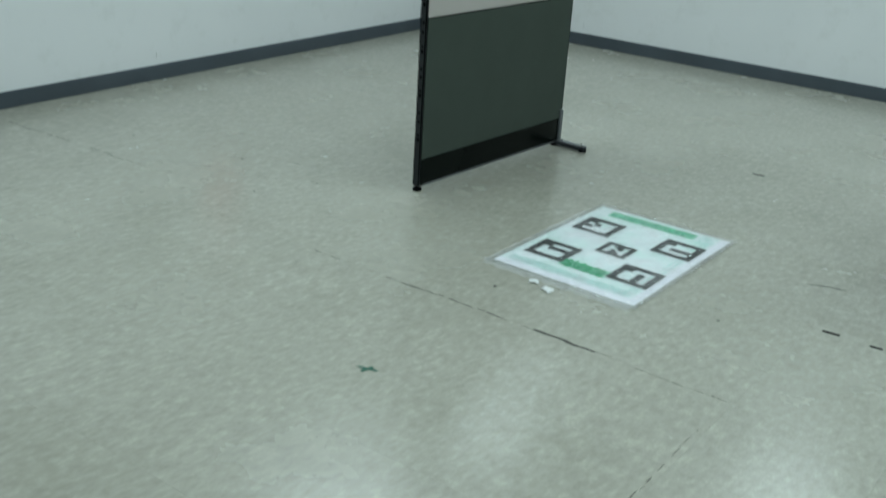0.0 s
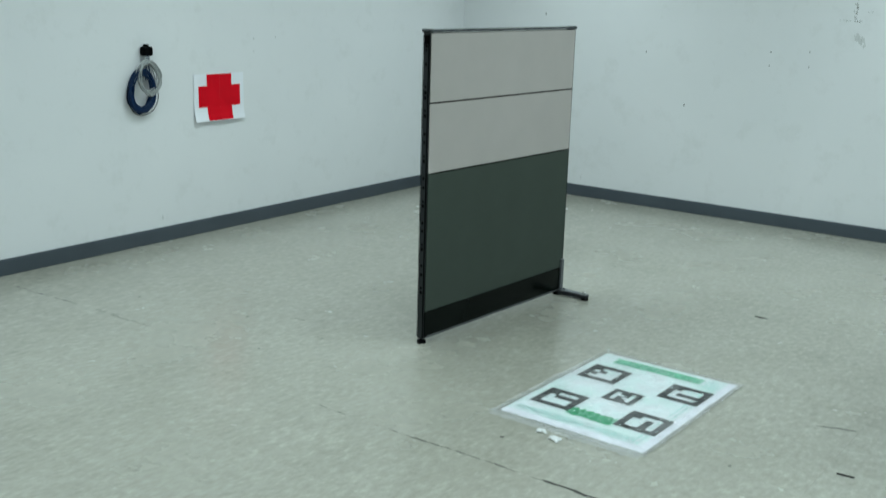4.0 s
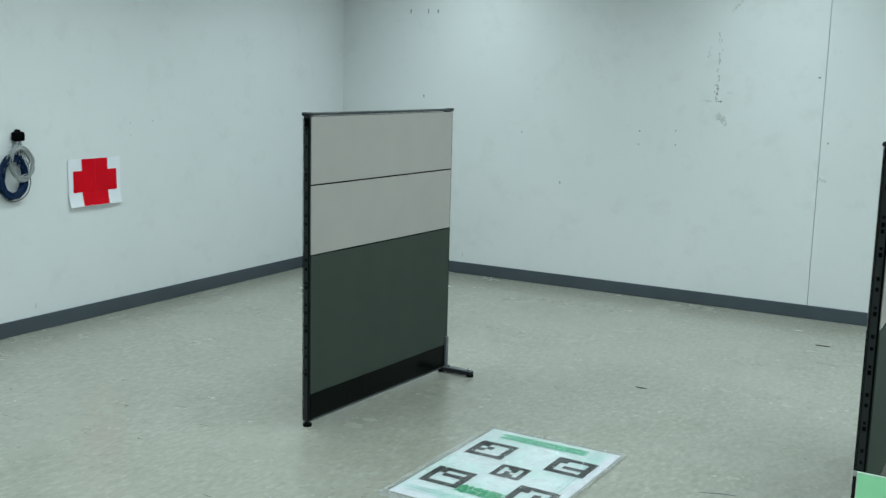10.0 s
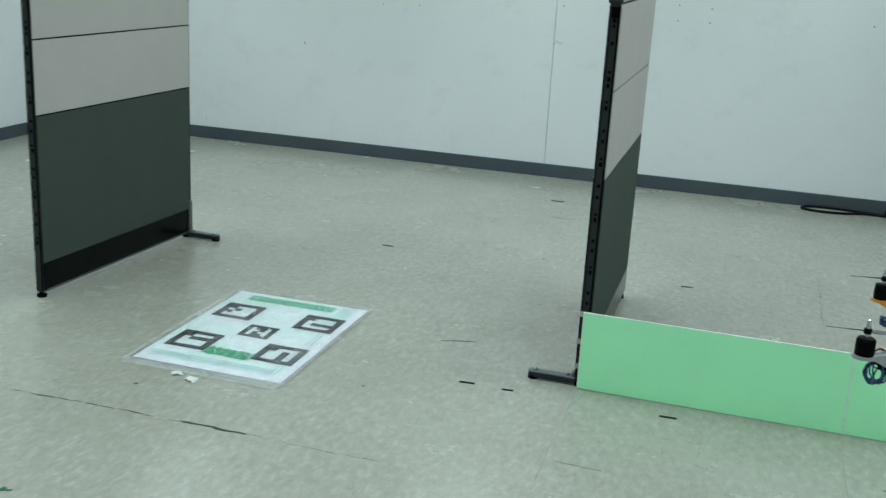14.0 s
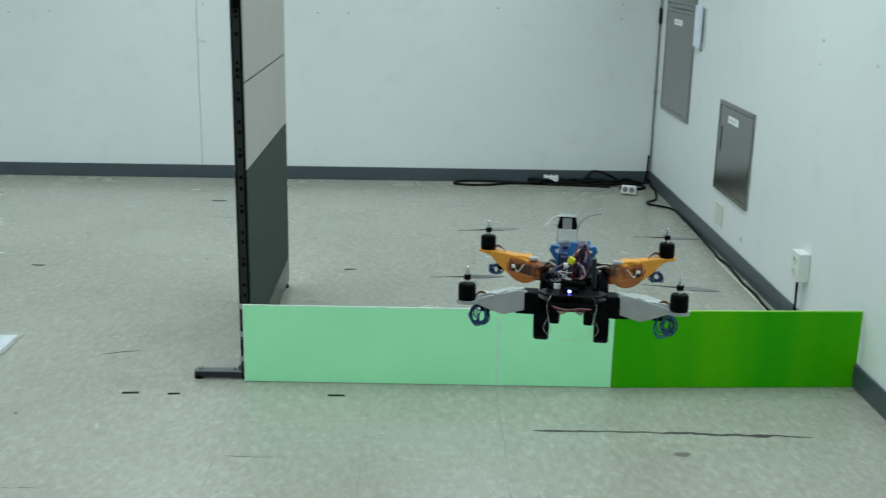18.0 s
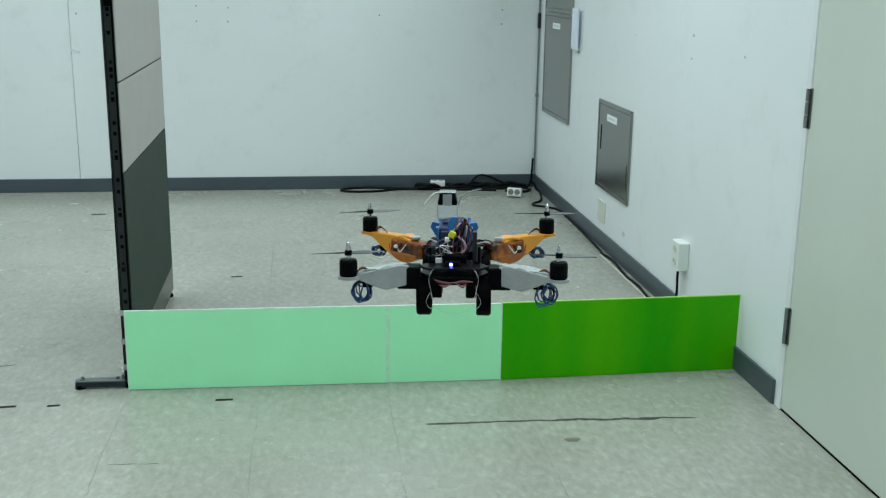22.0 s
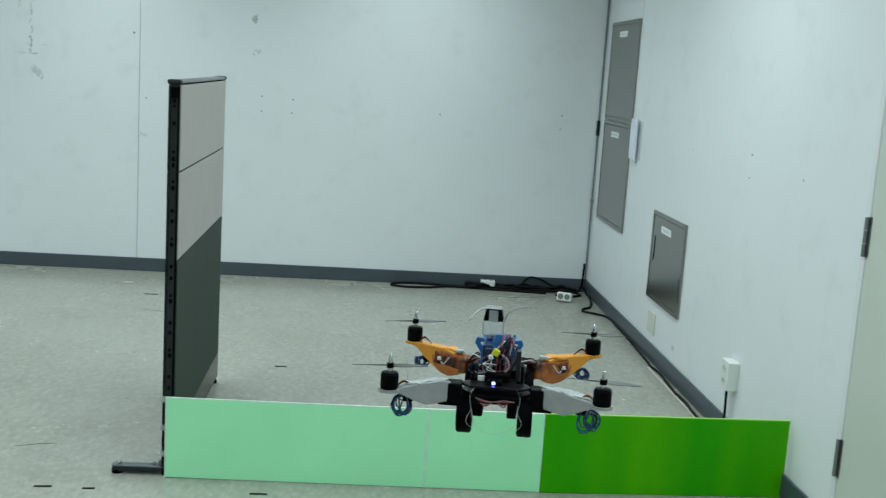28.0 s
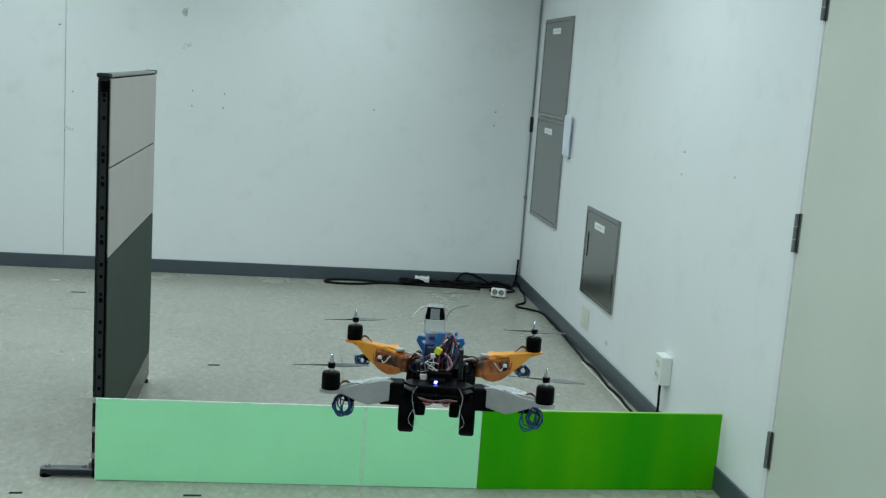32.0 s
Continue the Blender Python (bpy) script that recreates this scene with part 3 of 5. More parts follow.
# ---- wall panels, sockets and cables
def steel_panel(at, y0, y1, z0, z1, label, latch, drop=0.098, wide=0.175):
    p = thing("electrical_panel", at, label, "electrical panel", "steel wall panels")
    w, h = (y1 - y0), (z1 - z0)
    bm = bmesh.new()
    for lo, hi in (((-0.012, 0, 0), (0, 0.022, h)), ((-0.012, w - 0.022, 0), (0, w, h)), ((-0.012, 0.022, 0), (0, w - 0.022, 0.022)), ((-0.012, 0.022, h - 0.022), (0, w - 0.022, h))):
        add_box(bm, lo, hi, 0.0015, 1)
    finish(bm)
    part("frame", bm, M_STEEL, p)
    part("door", boxed((-0.010, 0.024, 0.024), (-0.002, w - 0.024, h - 0.024), 0.0015), M_STEEL, p)
    tag = part("label_plate", boxed((-0.0125, w * 0.40, h - drop), (-0.0102, w * 0.40 + wide, h - drop + 0.036), 0.0006), M_PAPER, p, "white label")
    part("print_bar", boxed((-0.0131, w * 0.40 + 0.025, h - drop + 0.013), (-0.0126, w * 0.40 + wide - 0.025, h - drop + 0.023)), M_WISP, tag)
    if latch:
        part("latch", boxed((-0.0135, 0.034, h * 0.16), (-0.0102, 0.042, h * 0.42), 0.001), M_CHROME, p)
        # black bar standing in for the handle slit; no hinge here
        part("hinge", boxed((-0.0125, w - 0.075, h * 0.44), (-0.0102, w - 0.066, h * 0.72), 0.001), M_SLOT, p)
    return p


steel_panel((XR, 4.721, 0.317), 4.721, 5.306, 0.317, 0.786, "square brushed steel access panel low on the wall", True)
steel_panel((XR, 5.970, 1.203), 5.970, 6.688, 1.203, 1.820, "brushed steel electrical panel, the upper of two", False, 0.098, 0.20)
steel_panel((XR, 5.970, 0.550), 5.970, 6.688, 0.550, 1.198, "brushed steel electrical panel, the lower of two", False, 0.098, 0.20)
holder = thing("document_holder", (XR - 0.012, 5.703, 1.006), "clear plastic holder with white sheets hung by the steel panels", "holder")
part("sheets", boxed((-0.0150, 0.080, 0.004), (-0.004, 0.205, 0.236), 0.002), surface("bluish_paper", (0.76, 0.80, 0.90), 0.5, vary=0.05, coarse=20, bump=0.05), holder)
part("sleeve", boxed((-0.0175, 0.030, 0.0), (0.0115, 0.209, 0.226), 0.003), make_clear("sleeve_plastic", 0.15, (0.85, 0.9, 0.95), 0.10), holder)
part("foot", boxed((-0.014, 0.034, -0.010), (-0.004, 0.051, -0.0005), 0.002), M_HINGE, holder)

plate = thing("blank_plate", (XR, 5.110, 0.138), "cream blank wall socket plate", "socket plate")
part("cover", boxed((-0.007, 0, 0), (0, 0.132, 0.114), 0.003), M_CREAM, plate)
part("inset", boxed((-0.0085, 0.036, 0.02), (-0.0068, 0.096, 0.094), 0.001), M_CREAM, plate)

sock = thing("wall_socket", (XR, 3.853, 0.224), "white surface-mounted double wall socket box with a black lead", "socket")
part("body", boxed((-0.046, 0, 0), (0, 0.094, 0.120), 0.004), M_WHITE, sock)
for z in (0.034, 0.086):
    part("outlet", lathed(((0, 0.0), (0.018, 0.0), (0.018, 0.0025), (0.0145, 0.0025), (0.0145, 0.0005), (0, 0.0005)), 20, pose(-0.046, 0.047, z, 0, -90, 0)), M_CREAM, sock)
    for dy in (-0.0095, 0.0095):
        part("pin_hole", lathed(((0, 0), (0.003, 0), (0.003, 0.0006), (0, 0.0006)), 8, pose(-0.0466, 0.047 + dy, z, 0, -90, 0)), M_SLOT, sock)
part("lead", tube(((-0.028, 0.045, 0.004), (-0.027, 0.048, -0.05), (-0.022, 0.058, -0.12), (-0.024, 0.075, -0.19), (-0.030, 0.12, -0.228)), 0.0055), M_CABLE, sock)


M_OUTLET = surface("outlet_grey", (0.20, 0.20, 0.20), 0.5)


def power_strip(at, turn, n, label, lean=0.0):
    p = thing("power_strip", at, label, "power strip", "power strips", turn)
    p.matrix_world = pose(*at, lean, 0, turn)
    w = 0.043 * n + 0.012
    part("body", boxed((-w / 2, -0.029, 0), (w / 2, 0.029, 0.040), 0.008, 3), M_WHITE, p)
    for i in range(n):
        x = -w / 2 + 0.0275 + i * 0.043
        part("outlet", lathed(((0, 0.0), (0.0185, 0.0), (0.0185, 0.002), (0.015, 0.002), (0.015, 0.0005), (0, 0.0005)), 18, pose(x, 0, 0.040)), M_OUTLET, p)
        for d in (-0.0095, 0.0095):
            part("pin_hole", lathed(((0, 0), (0.003, 0), (0.003, 0.0006), (0, 0.0006)), 8, pose(x + d, 0, 0.0406)), M_SLOT, p)


power_strip((0.886, 6.805, 0.022), -4, 2, "white power strip lying on a heap of black cable")
power_strip((1.37, 6.522, 0.029), -24, 2, "white two-way power strip lying on its side near the corner", 78)


def cable(points, r, label, mt=None):
    c = tagged(part("cable", tube(points, r, 8, 8), mt or M_CABLE), label, "cable", "floor cables")
    return c


cz = 0.008
cable([(0.980, 6.832, 0.016), (0.751, 6.804, cz), (0.547, 6.828, cz), (0.387, 6.845, cz), (0.265, 6.820, cz), (0.229, 6.751, cz), (0.325, 6.713, cz), (0.476, 6.725, cz), (0.608, 6.780, cz), (0.791, 6.775, cz), (0.950, 6.750, cz), (1.111, 6.736, cz), (1.274, 6.709, cz)], 0.0078, "black power cable looped on the floor by the wall")
cable([(0.731, 6.845, cz), (0.880, 6.845, 0.012), (1.051, 6.845, 0.022), (1.213, 6.845, 0.014), (1.355, 6.827, 0.012), (1.478, 6.780, cz), (1.508, 6.703, cz), (1.436, 6.643, cz), (1.335, 6.680, cz)], 0.0078, "black power cable coiled in the room corner")
cable([(0.771, 6.819, 0.012), (0.910, 6.827, 0.014), (1.030, 6.812, 0.024), (1.182, 6.801, 0.016), (1.315, 6.779, 0.02), (1.437, 6.809, cz), (1.534, 6.845, 0.02), (1.551, 6.845, 0.2)], 0.0070, "black power cable running up the room corner")
cable([(0.829, 6.782, cz), (0.980, 6.788, cz), (1.131, 6.776, 0.01), (1.253, 6.754, 0.018), (1.365, 6.740, 0.018), (1.396, 6.673, 0.02), (1.370, 6.600, 0.02)], 0.0070, "black lead of the power strip")
cable([(1.112, 6.845, 0.02), (1.173, 6.845, 0.085), (1.254, 6.845, 0.075), (1.355, 6.829, 0.03), (1.417, 6.810, 0.02)], 0.0060, "thin black cable standing up in an arch")
rng = random.Random(4)
for k in range(7):
    pts = [(0.751 + 0.0909 * i + rng.uniform(-0.02, 0.02), 6.797 + rng.uniform(-0.040, 0.040), 0.010 + rng.uniform(0, 0.030)) for i in range(9)]
    cable(pts, 0.0075, "black cable bundled along the skirting")
cable([(1.517, 6.775, 0.05), (1.558, 6.818, 0.03), (1.558, 6.733, cz), (1.558, 6.622, cz), (1.508, 6.356, cz), (1.439, 6.269, cz), (1.432, 6.204, cz), (1.486, 6.157, cz), (1.553, 6.065, cz), (1.558, 5.840, cz), (1.553, 5.457, cz), (1.542, 5.062, cz), (1.533, 4.984, cz), (1.549, 4.836, cz), (1.532, 4.543, cz), (1.536, 4.471, cz), (1.540, 4.365, cz), (1.529, 4.215, cz), (1.533, 3.965, cz)], 0.0068, "black power cable run along the skirting")
tagged(part("cable_channel", boxed((1.519, 3.332, 0.0), (1.530, 4.982, 0.005), 0.002), M_STRIP), "thin cream floor strip beside the black cable", "cable channel")
bm = bmesh.new()
add_tube(bm, [Vector((0.98 + 0.28 * math.cos(a), 6.677 + 0.12 * math.sin(a), 0.0025)) for a in [math.pi * (1.02 + 0.98 * i / 20) for i in range(21)]], 0.0022, 6)
finish(bm, True)
tagged(part("cable", bm, M_GREYC), "thin grey cable lying in a loose arc", "cable", "floor cables")

# ---- left wall: cable coil on a hook, red cross sheet
hang = thing("cable_coil", (XL, 3.713, 1.144), "blue and grey network cables coiled on a black wall hook", "cable coil")
part("hook", boxed((0.0, -0.036, -0.040), (0.042, 0.032, 0.014), 0.012, 3), M_RUBBER, hang, "black plastic hook")
part("peg", lathed(((0, 0), (0.010, 0), (0.010, 0.030), (0, 0.034)), 16, pose(0.0, 0.0, 0.016, 0, 90, 0)), M_RUBBER, hang)
rng = random.Random(11)


def loop_of(cy, cz0, ry, rz, turn, dx, jit):
    pts = []
    for i in range(12):
        a = 2 * math.pi * i / 12
        y, z = ry * math.sin(a), rz * math.cos(a)
        pts.append((dx + rng.uniform(0, 0.012), cy + y * math.cos(turn) - z * math.sin(turn) + rng.uniform(-jit, jit), cz0 + y * math.sin(turn) + z * math.cos(turn) + rng.uniform(-jit, jit)))
    return pts


for k in range(24):
    f = rng.uniform(0.76, 1.04)
    part("blue_loop", tube(loop_of(-0.052 + 0.006 * rng.uniform(-1, 1), -0.236, 0.092 * f, 0.124 * f, -0.12, 0.010 + 0.0012 * k, 0.006), 0.0046, 6, 5, True), M_BLUEC, hang)
for k in range(9):
    f = rng.uniform(0.72, 1.10)
    part("grey_loop", tube(loop_of(-0.004 + 0.008 * rng.uniform(-1, 1), -0.160 + 0.008 * rng.uniform(-1, 1), 0.078 * f, 0.100 * f, 0.26, 0.032 + 0.0016 * k, 0.006), 0.0037, 6, 5, True), M_GREYC, hang)
part("dark_loop", tube(loop_of(-0.042, -0.262, 0.108, 0.112, -0.05, 0.02, 0.004), 0.0024, 6, 5, True), M_CABLE, hang)
for k in range(7):
    u = k / 6
    part("strand", tube(((0.030, -0.016 + 0.020 * u, -0.02), (0.034, -0.026 + 0.036 * u, -0.07), (0.034, -0.052 + 0.085 * u, -0.14), (0.034, -0.062 + 0.110 * u, -0.175)), 0.0036, 6, 6), (M_GREYC, M_GREYC, M_BLUEC, M_GREYC, M_BLUEC, M_GREYC, M_GREYC)[k], hang)

cross = thing("red_cross_sheet", (XL, 4.265, 0.836), "white paper sheet printed with a red cross, lower edge lifting", "paper sign")
bm = bmesh.new()
W, Hh, NX, NZ = 0.404, 0.286, 16, 16


def sheet_x(u, v):
    """How far the sheet stands off the wall; u to the side, v up, both -0.5 to 0.5."""
    low = max(0.0, -v - 0.12) / 0.38
    return 0.004 + 0.020 * low ** 2 * (0.85 - 0.4 * u) + 0.002 * math.sin(7 * u) + 0.005 * max(0.0, 1 - abs(u) / 0.25)


grid = [[bm.verts.new((sheet_x(i / NX - 0.5, j / NZ - 0.5), W * (i / NX - 0.5), Hh * (j / NZ - 0.5))) for i in range(NX + 1)] for j in range(NZ + 1)]
for j in range(NZ):
    for i in range(NX):
        bm.faces.new((grid[j][i], grid[j][i + 1], grid[j + 1][i + 1], grid[j + 1][i]))
finish(bm)
part("paper", bm, M_SHEET, cross)
bm = bmesh.new()
cols = [-0.165, -0.098, -0.049, 0.0, 0.049, 0.098, 0.170]
rows_z = [-0.140, -0.100, -0.058, 0.0, 0.035, 0.070, 0.105, 0.140]
V = {}
for j, z in enumerate(rows_z):
    for i, y in enumerate(cols):
        V[i, j] = bm.verts.new((sheet_x(y / W, z / Hh) + 0.0012, y, z))
for j in range(len(rows_z) - 1):
    for i in range(len(cols) - 1):
        zc, yc = (rows_z[j] + rows_z[j + 1]) / 2, (cols[i] + cols[i + 1]) / 2
        if abs(yc) < 0.098 or -0.058 < zc < 0.07:
            bm.faces.new((V[i, j], V[i + 1, j], V[i + 1, j + 1], V[i, j + 1]))
bmesh.ops.delete(bm, geom=[v for v in bm.verts if not v.link_faces], context="VERTS")
bm.normal_update()
bmesh.ops.solidify(bm, geom=list(bm.faces), thickness=0.0004)
finish(bm)
part("red_cross", bm, M_RED, cross)
part("crease", tube([(sheet_x(0, z / Hh) + 0.0006, 0, z) for z in (-0.135, -0.09, -0.04, 0.0, 0.05, 0.09, 0.135)], 0.0010, 6, 4), M_CREASE, cross)

# ---- marker sheet on the floor
poster = thing("marker_sheet", (-1.9016, 3.3307, 0), "laminated floor sheet with five black square markers and green print", "floor sheet", turn=-0.82)


def wavy(x, y):
    return 0.0018 + 0.0008 * math.sin(9 * x + 3 * y) * math.sin(7 * y)


def draped(x0, y0, x1, y1, lift, nx, ny, rag=0.0, seed=1, solid=True):
    """A thin sheet lying on the floor, lifted a little, with a slightly ragged edge."""
    g = random.Random(seed)
    bm = bmesh.new()
    gr = []
    for j in range(ny + 1):
        row = []
        for i in range(nx + 1):
            x, y = x0 + (x1 - x0) * i / nx, y0 + (y1 - y0) * j / ny
            if i in (0, nx) or j in (0, ny):
                x, y = x + g.uniform(-rag, rag), y + g.uniform(-rag, rag)
            row.append(bm.verts.new((x, y, wavy(x, y) + lift + (g.uniform(0, rag * 0.6)))))
        gr.append(row)
    for j in range(ny):
        for i in range(nx):
            bm.faces.new((gr[j][i], gr[j][i + 1], gr[j + 1][i + 1], gr[j + 1][i]))
    finish(bm, True)
    return bm


part("paper", draped(-0.297, -0.4205, 0.297, 0.4205, 0, 16, 22), M_PRINT, poster)
part("white_margin", draped(0.262, -0.4205, 0.297, 0.4205, 0.0008, 2, 22), M_MARGIN, poster)
part("white_margin", draped(-0.295, -0.4205, 0.264, -0.375, 0.0008, 12, 2), M_MARGIN, poster)
MARKS = (((-0.1790, 0.1800), 0.168, "0111 1011 0111 1111"), ((-0.1790, -0.1790), 0.168, "0111 1000 1111 1111"), ((0.0000, -0.0010), 0.126, "1001 1101 1011 1001"), ((0.1790, 0.1790), 0.168, "0111 1111 1000 1111"), ((0.1790, -0.1790), 0.168, "0111 1101 1101 1101"))
for k, ((cx, cy), s, cells) in enumerate(MARKS):
    bm = bmesh.new()
    u = s / 6
    for i in range(6):
        for j in range(6):
            rim = i in (0, 5) or j in (0, 5)
            if rim or cells.split()[j - 1][i - 1] == "0":
                x, y = cx - s / 2 + i * u, cy + s / 2 - (j + 1) * u
                z = wavy(x + u / 2, y + u / 2)
                add_box(bm, (x - 0.0002, y - 0.0002, z + 0.0008), (x + u + 0.0002, y + u + 0.0002, z + 0.0016))
    finish(bm)
    part("marker", bm, M_INK, poster)
rng = random.Random(3)


def print_bars(x0, x1, y0, y1, n, mt, name, thick):
    bm = bmesh.new()
    for r in range(n):
        y = y0 + (y1 - y0) * (r + 0.5) / n
        x = x0
        while x < x1 - 0.01:
            w = min(rng.uniform(0.003, 0.011), x1 - x)
            z = wavy(x, y)
            up, low, lean = thick * rng.uniform(0.30, 0.60), thick * rng.uniform(0.30, 0.60), rng.uniform(-0.009, 0.009)
            q = [bm.verts.new((px, py, z + 0.0016)) for px, py in ((x, y - low), (x + w, y - low * 0.9), (x + w + lean, y + up), (x + lean, y + up * 0.85))]
            bm.faces.new(q)
            x += w * rng.uniform(0.8, 1.0) + rng.uniform(0.0, 0.004)
    finish(bm)
    part(name, bm, mt, poster)


part("print_ground", draped(-0.222, 0.326, 0.172, 0.388, 0.0008, 16, 2), M_SOFTG, poster, "soft green title band")
print_bars(-0.215, 0.165, 0.330, 0.386, 2, M_TITLE, "green_print", 0.030)
part("print_ground", draped(-0.098, -0.280, 0.098, -0.216, 0.0008, 10, 2), M_SOFTG, poster, "soft green print")
print_bars(-0.095, 0.096, -0.283, -0.212, 2, M_GINK, "green_print", 0.040)
print_bars(-0.270, 0.235, -0.352, -0.318, 2, M_PALE, "pale_print", 0.012)
print_bars(0.190, 0.255, 0.300, 0.410, 5, M_PALE, "pale_print", 0.010)
# pale double frame line inside the margin
for k in (0, 1):
    part("frame_line", draped(0.222 + 0.018 * k, -0.368, 0.227 + 0.018 * k, 0.330, 0.0009, 1, 22, 0.001, 20 + k), M_PALE, poster)
    part("frame_line", draped(-0.262, -0.368 + 0.016 * k, 0.240, -0.364 + 0.016 * k, 0.0009, 16, 1, 0.001, 24 + k), M_PALE, poster)
part("film", draped(-0.314, -0.462, 0.316, 0.437, 0.0040, 26, 36, 0.005, 5, False), M_FILM, poster, "clear crinkled plastic film")
M_SCRAP = make_clear("scrap_film", 0.12, (0.92, 0.95, 0.95), 0.62)


M_EDGE = make_clear("film_edge", 0.08, (0.90, 0.93, 0.93), 0.24)


def film_folds(x0, y0, x1, y1, n, seed):
    """Small crumpled folds of the film along one edge of the sheet."""
    g = random.Random(seed)
    a = math.atan2(y1 - y0, x1 - x0)
    bm = bmesh.new()
    for k in range(n):
        u = (k + g.uniform(0.1, 0.9)) / n
        c = Vector((x0 + (x1 - x0) * u + g.uniform(-0.008, 0.008), y0 + (y1 - y0) * u + g.uniform(-0.008, 0.008), 0.003))
        t = a + g.gauss(0, 0.9)
        d, e = Vector((math.cos(t), math.sin(t), 0)), Vector((-math.sin(t), math.cos(t), 0))
        l, w, h = g.uniform(0.006, 0.024), g.uniform(0.003, 0.010), g.uniform(0.002, 0.006)
        base = [bm.verts.new(c + d * (l * p) + e * (w * q)) for p, q in ((-1, 0), (-0.3, -1), (0.5, -0.8), (1, 0), (0.3, 1), (-0.5, 0.8))]
        top = [bm.verts.new(c + d * (l * p) + Vector((0, 0, h * q))) for p, q in ((-0.45, 0.8), (0.4, 1.0))]
        for f in ((base[0], base[1], top[0]), (base[1], base[2], top[1], top[0]), (base[2], base[3], top[1]), (base[3], base[4], top[1]), (base[4], base[5], top[0], top[1]), (base[5], base[0], top[0])):
            bm.faces.new(f)
    finish(bm)
    part("film_fold", bm, M_EDGE, poster, "crumpled edge of the clear film")


film_folds(-0.308, -0.445, -0.306, 0.20, 46, 71)
film_folds(-0.308, -0.446, 0.30, -0.440, 36, 72)
for e in ((-0.322, -0.452, -0.299, 0.30), (-0.30, -0.482, 0.305, -0.4235), (0.299, -0.44, 0.316, 0.43)):
    part("film_rim", draped(*e, 0.0022, 4 if e[2] - e[0] < 0.1 else 30, 4 if e[3] - e[1] < 0.1 else 34, 0.006, 90, False), M_EDGE, poster, "loose rim of the clear film")
for k, (x, y, a, l, w) in enumerate(((-1.976, 2.84, 25, 0.040, 0.034), (-1.906, 2.812, -12, 0.046, 0.036))):
    g = random.Random(50 + k)
    bm = bmesh.new()
    rows = [[bm.verts.new((l * (i / 5 - 0.5) * g.uniform(0.75, 1.2), w * (j / 4 - 0.5) * g.uniform(0.6, 1.25), 0.001 + g.uniform(0, 0.008) * (1 if 0 < i < 5 else 0.3))) for i in range(6)] for j in range(5)]
    for j in range(4):
        for i in range(5):
            bm.faces.new((rows[j][i], rows[j][i + 1], rows[j + 1][i + 1], rows[j + 1][i]))
    bm.normal_update()
    bmesh.ops.solidify(bm, geom=list(bm.faces), thickness=0.0005)
    finish(bm)
    ob = tagged(part("plastic_scrap", bm, M_SCRAP), "small crumpled scrap of clear tape on the floor", "scrap", "tape scraps")
    ob.matrix_world = pose(x, y, 0.001, 0, 0, a)

# ---- floor marks: tape scraps, joint dirt, stains
for x, y, l, w, a in ((-1.01, 3.186, 0.058, 0.016, 2), (-0.859, 3.181, 0.042, 0.015, 2), (-0.297, 3.178, 0.06, 0.016, -1), (-1.858, 4.726, 0.062, 0.014, -4), (-0.345, 4.719, 0.055, 0.018, 0), (-1.243, 6.162, 0.085, 0.022, 0)):
    ob = tagged(part("tape_scrap", prism([(-l / 2, -w / 2), (l / 2, -w / 2 * 0.8), (l / 2 * 0.97, w / 2), (-l / 2 * 0.96, w / 2 * 0.9)], 0, 0.0006), M_BTAPE), "short strip of black tape stuck to the floor", "tape scrap", "black tape scraps")
    ob.matrix_world = pose(x, y, 0.0006, 0, 0, a)
for k, (x, y, d) in enumerate(((-2.869, 5.127, 0.02), (-3.747, 3.098, 0.022), (-2.389, 5.137, 0.014), (-4.38, 2.972, 0.016), (-1.34, 3.008, 0.016), (-3.381, 2.815, 0.014), (-0.941, 4.147, 0.012), (-2.063, 2.714, 0.018))):
    tagged(part("speck", prism(blot(x, y, d, d * 0.8, 200 + k, 8), 0.0003, 0.0007), M_JOINT), "small dark speck on the floor", "speck", "floor specks")
green = thing("green_tape_scrap", (-2.003, 1.942, 0.0006), "torn bit of dark green tape on the floor", "tape scrap")
M_GTAPE = surface("green_tape", (0.012, 0.10, 0.065), 0.5)
part("strip", prism([(-0.035, -0.012), (0.03, 0.006), (0.032, 0.016), (-0.03, 0.0)], 0, 0.0007), M_GTAPE, green)
part("strip", prism([(-0.012, -0.02), (0.0, -0.022), (0.012, 0.018), (0.0, 0.02)], 0.0008, 0.0015), M_GTAPE, green)
st = tagged(part("floor_stain", prism(blot(0.812, 2.745, 0.055, 0.036, 6), 0.0004, 0.0009), M_STAIN), "small brown stain on the floor tiles", "stain")


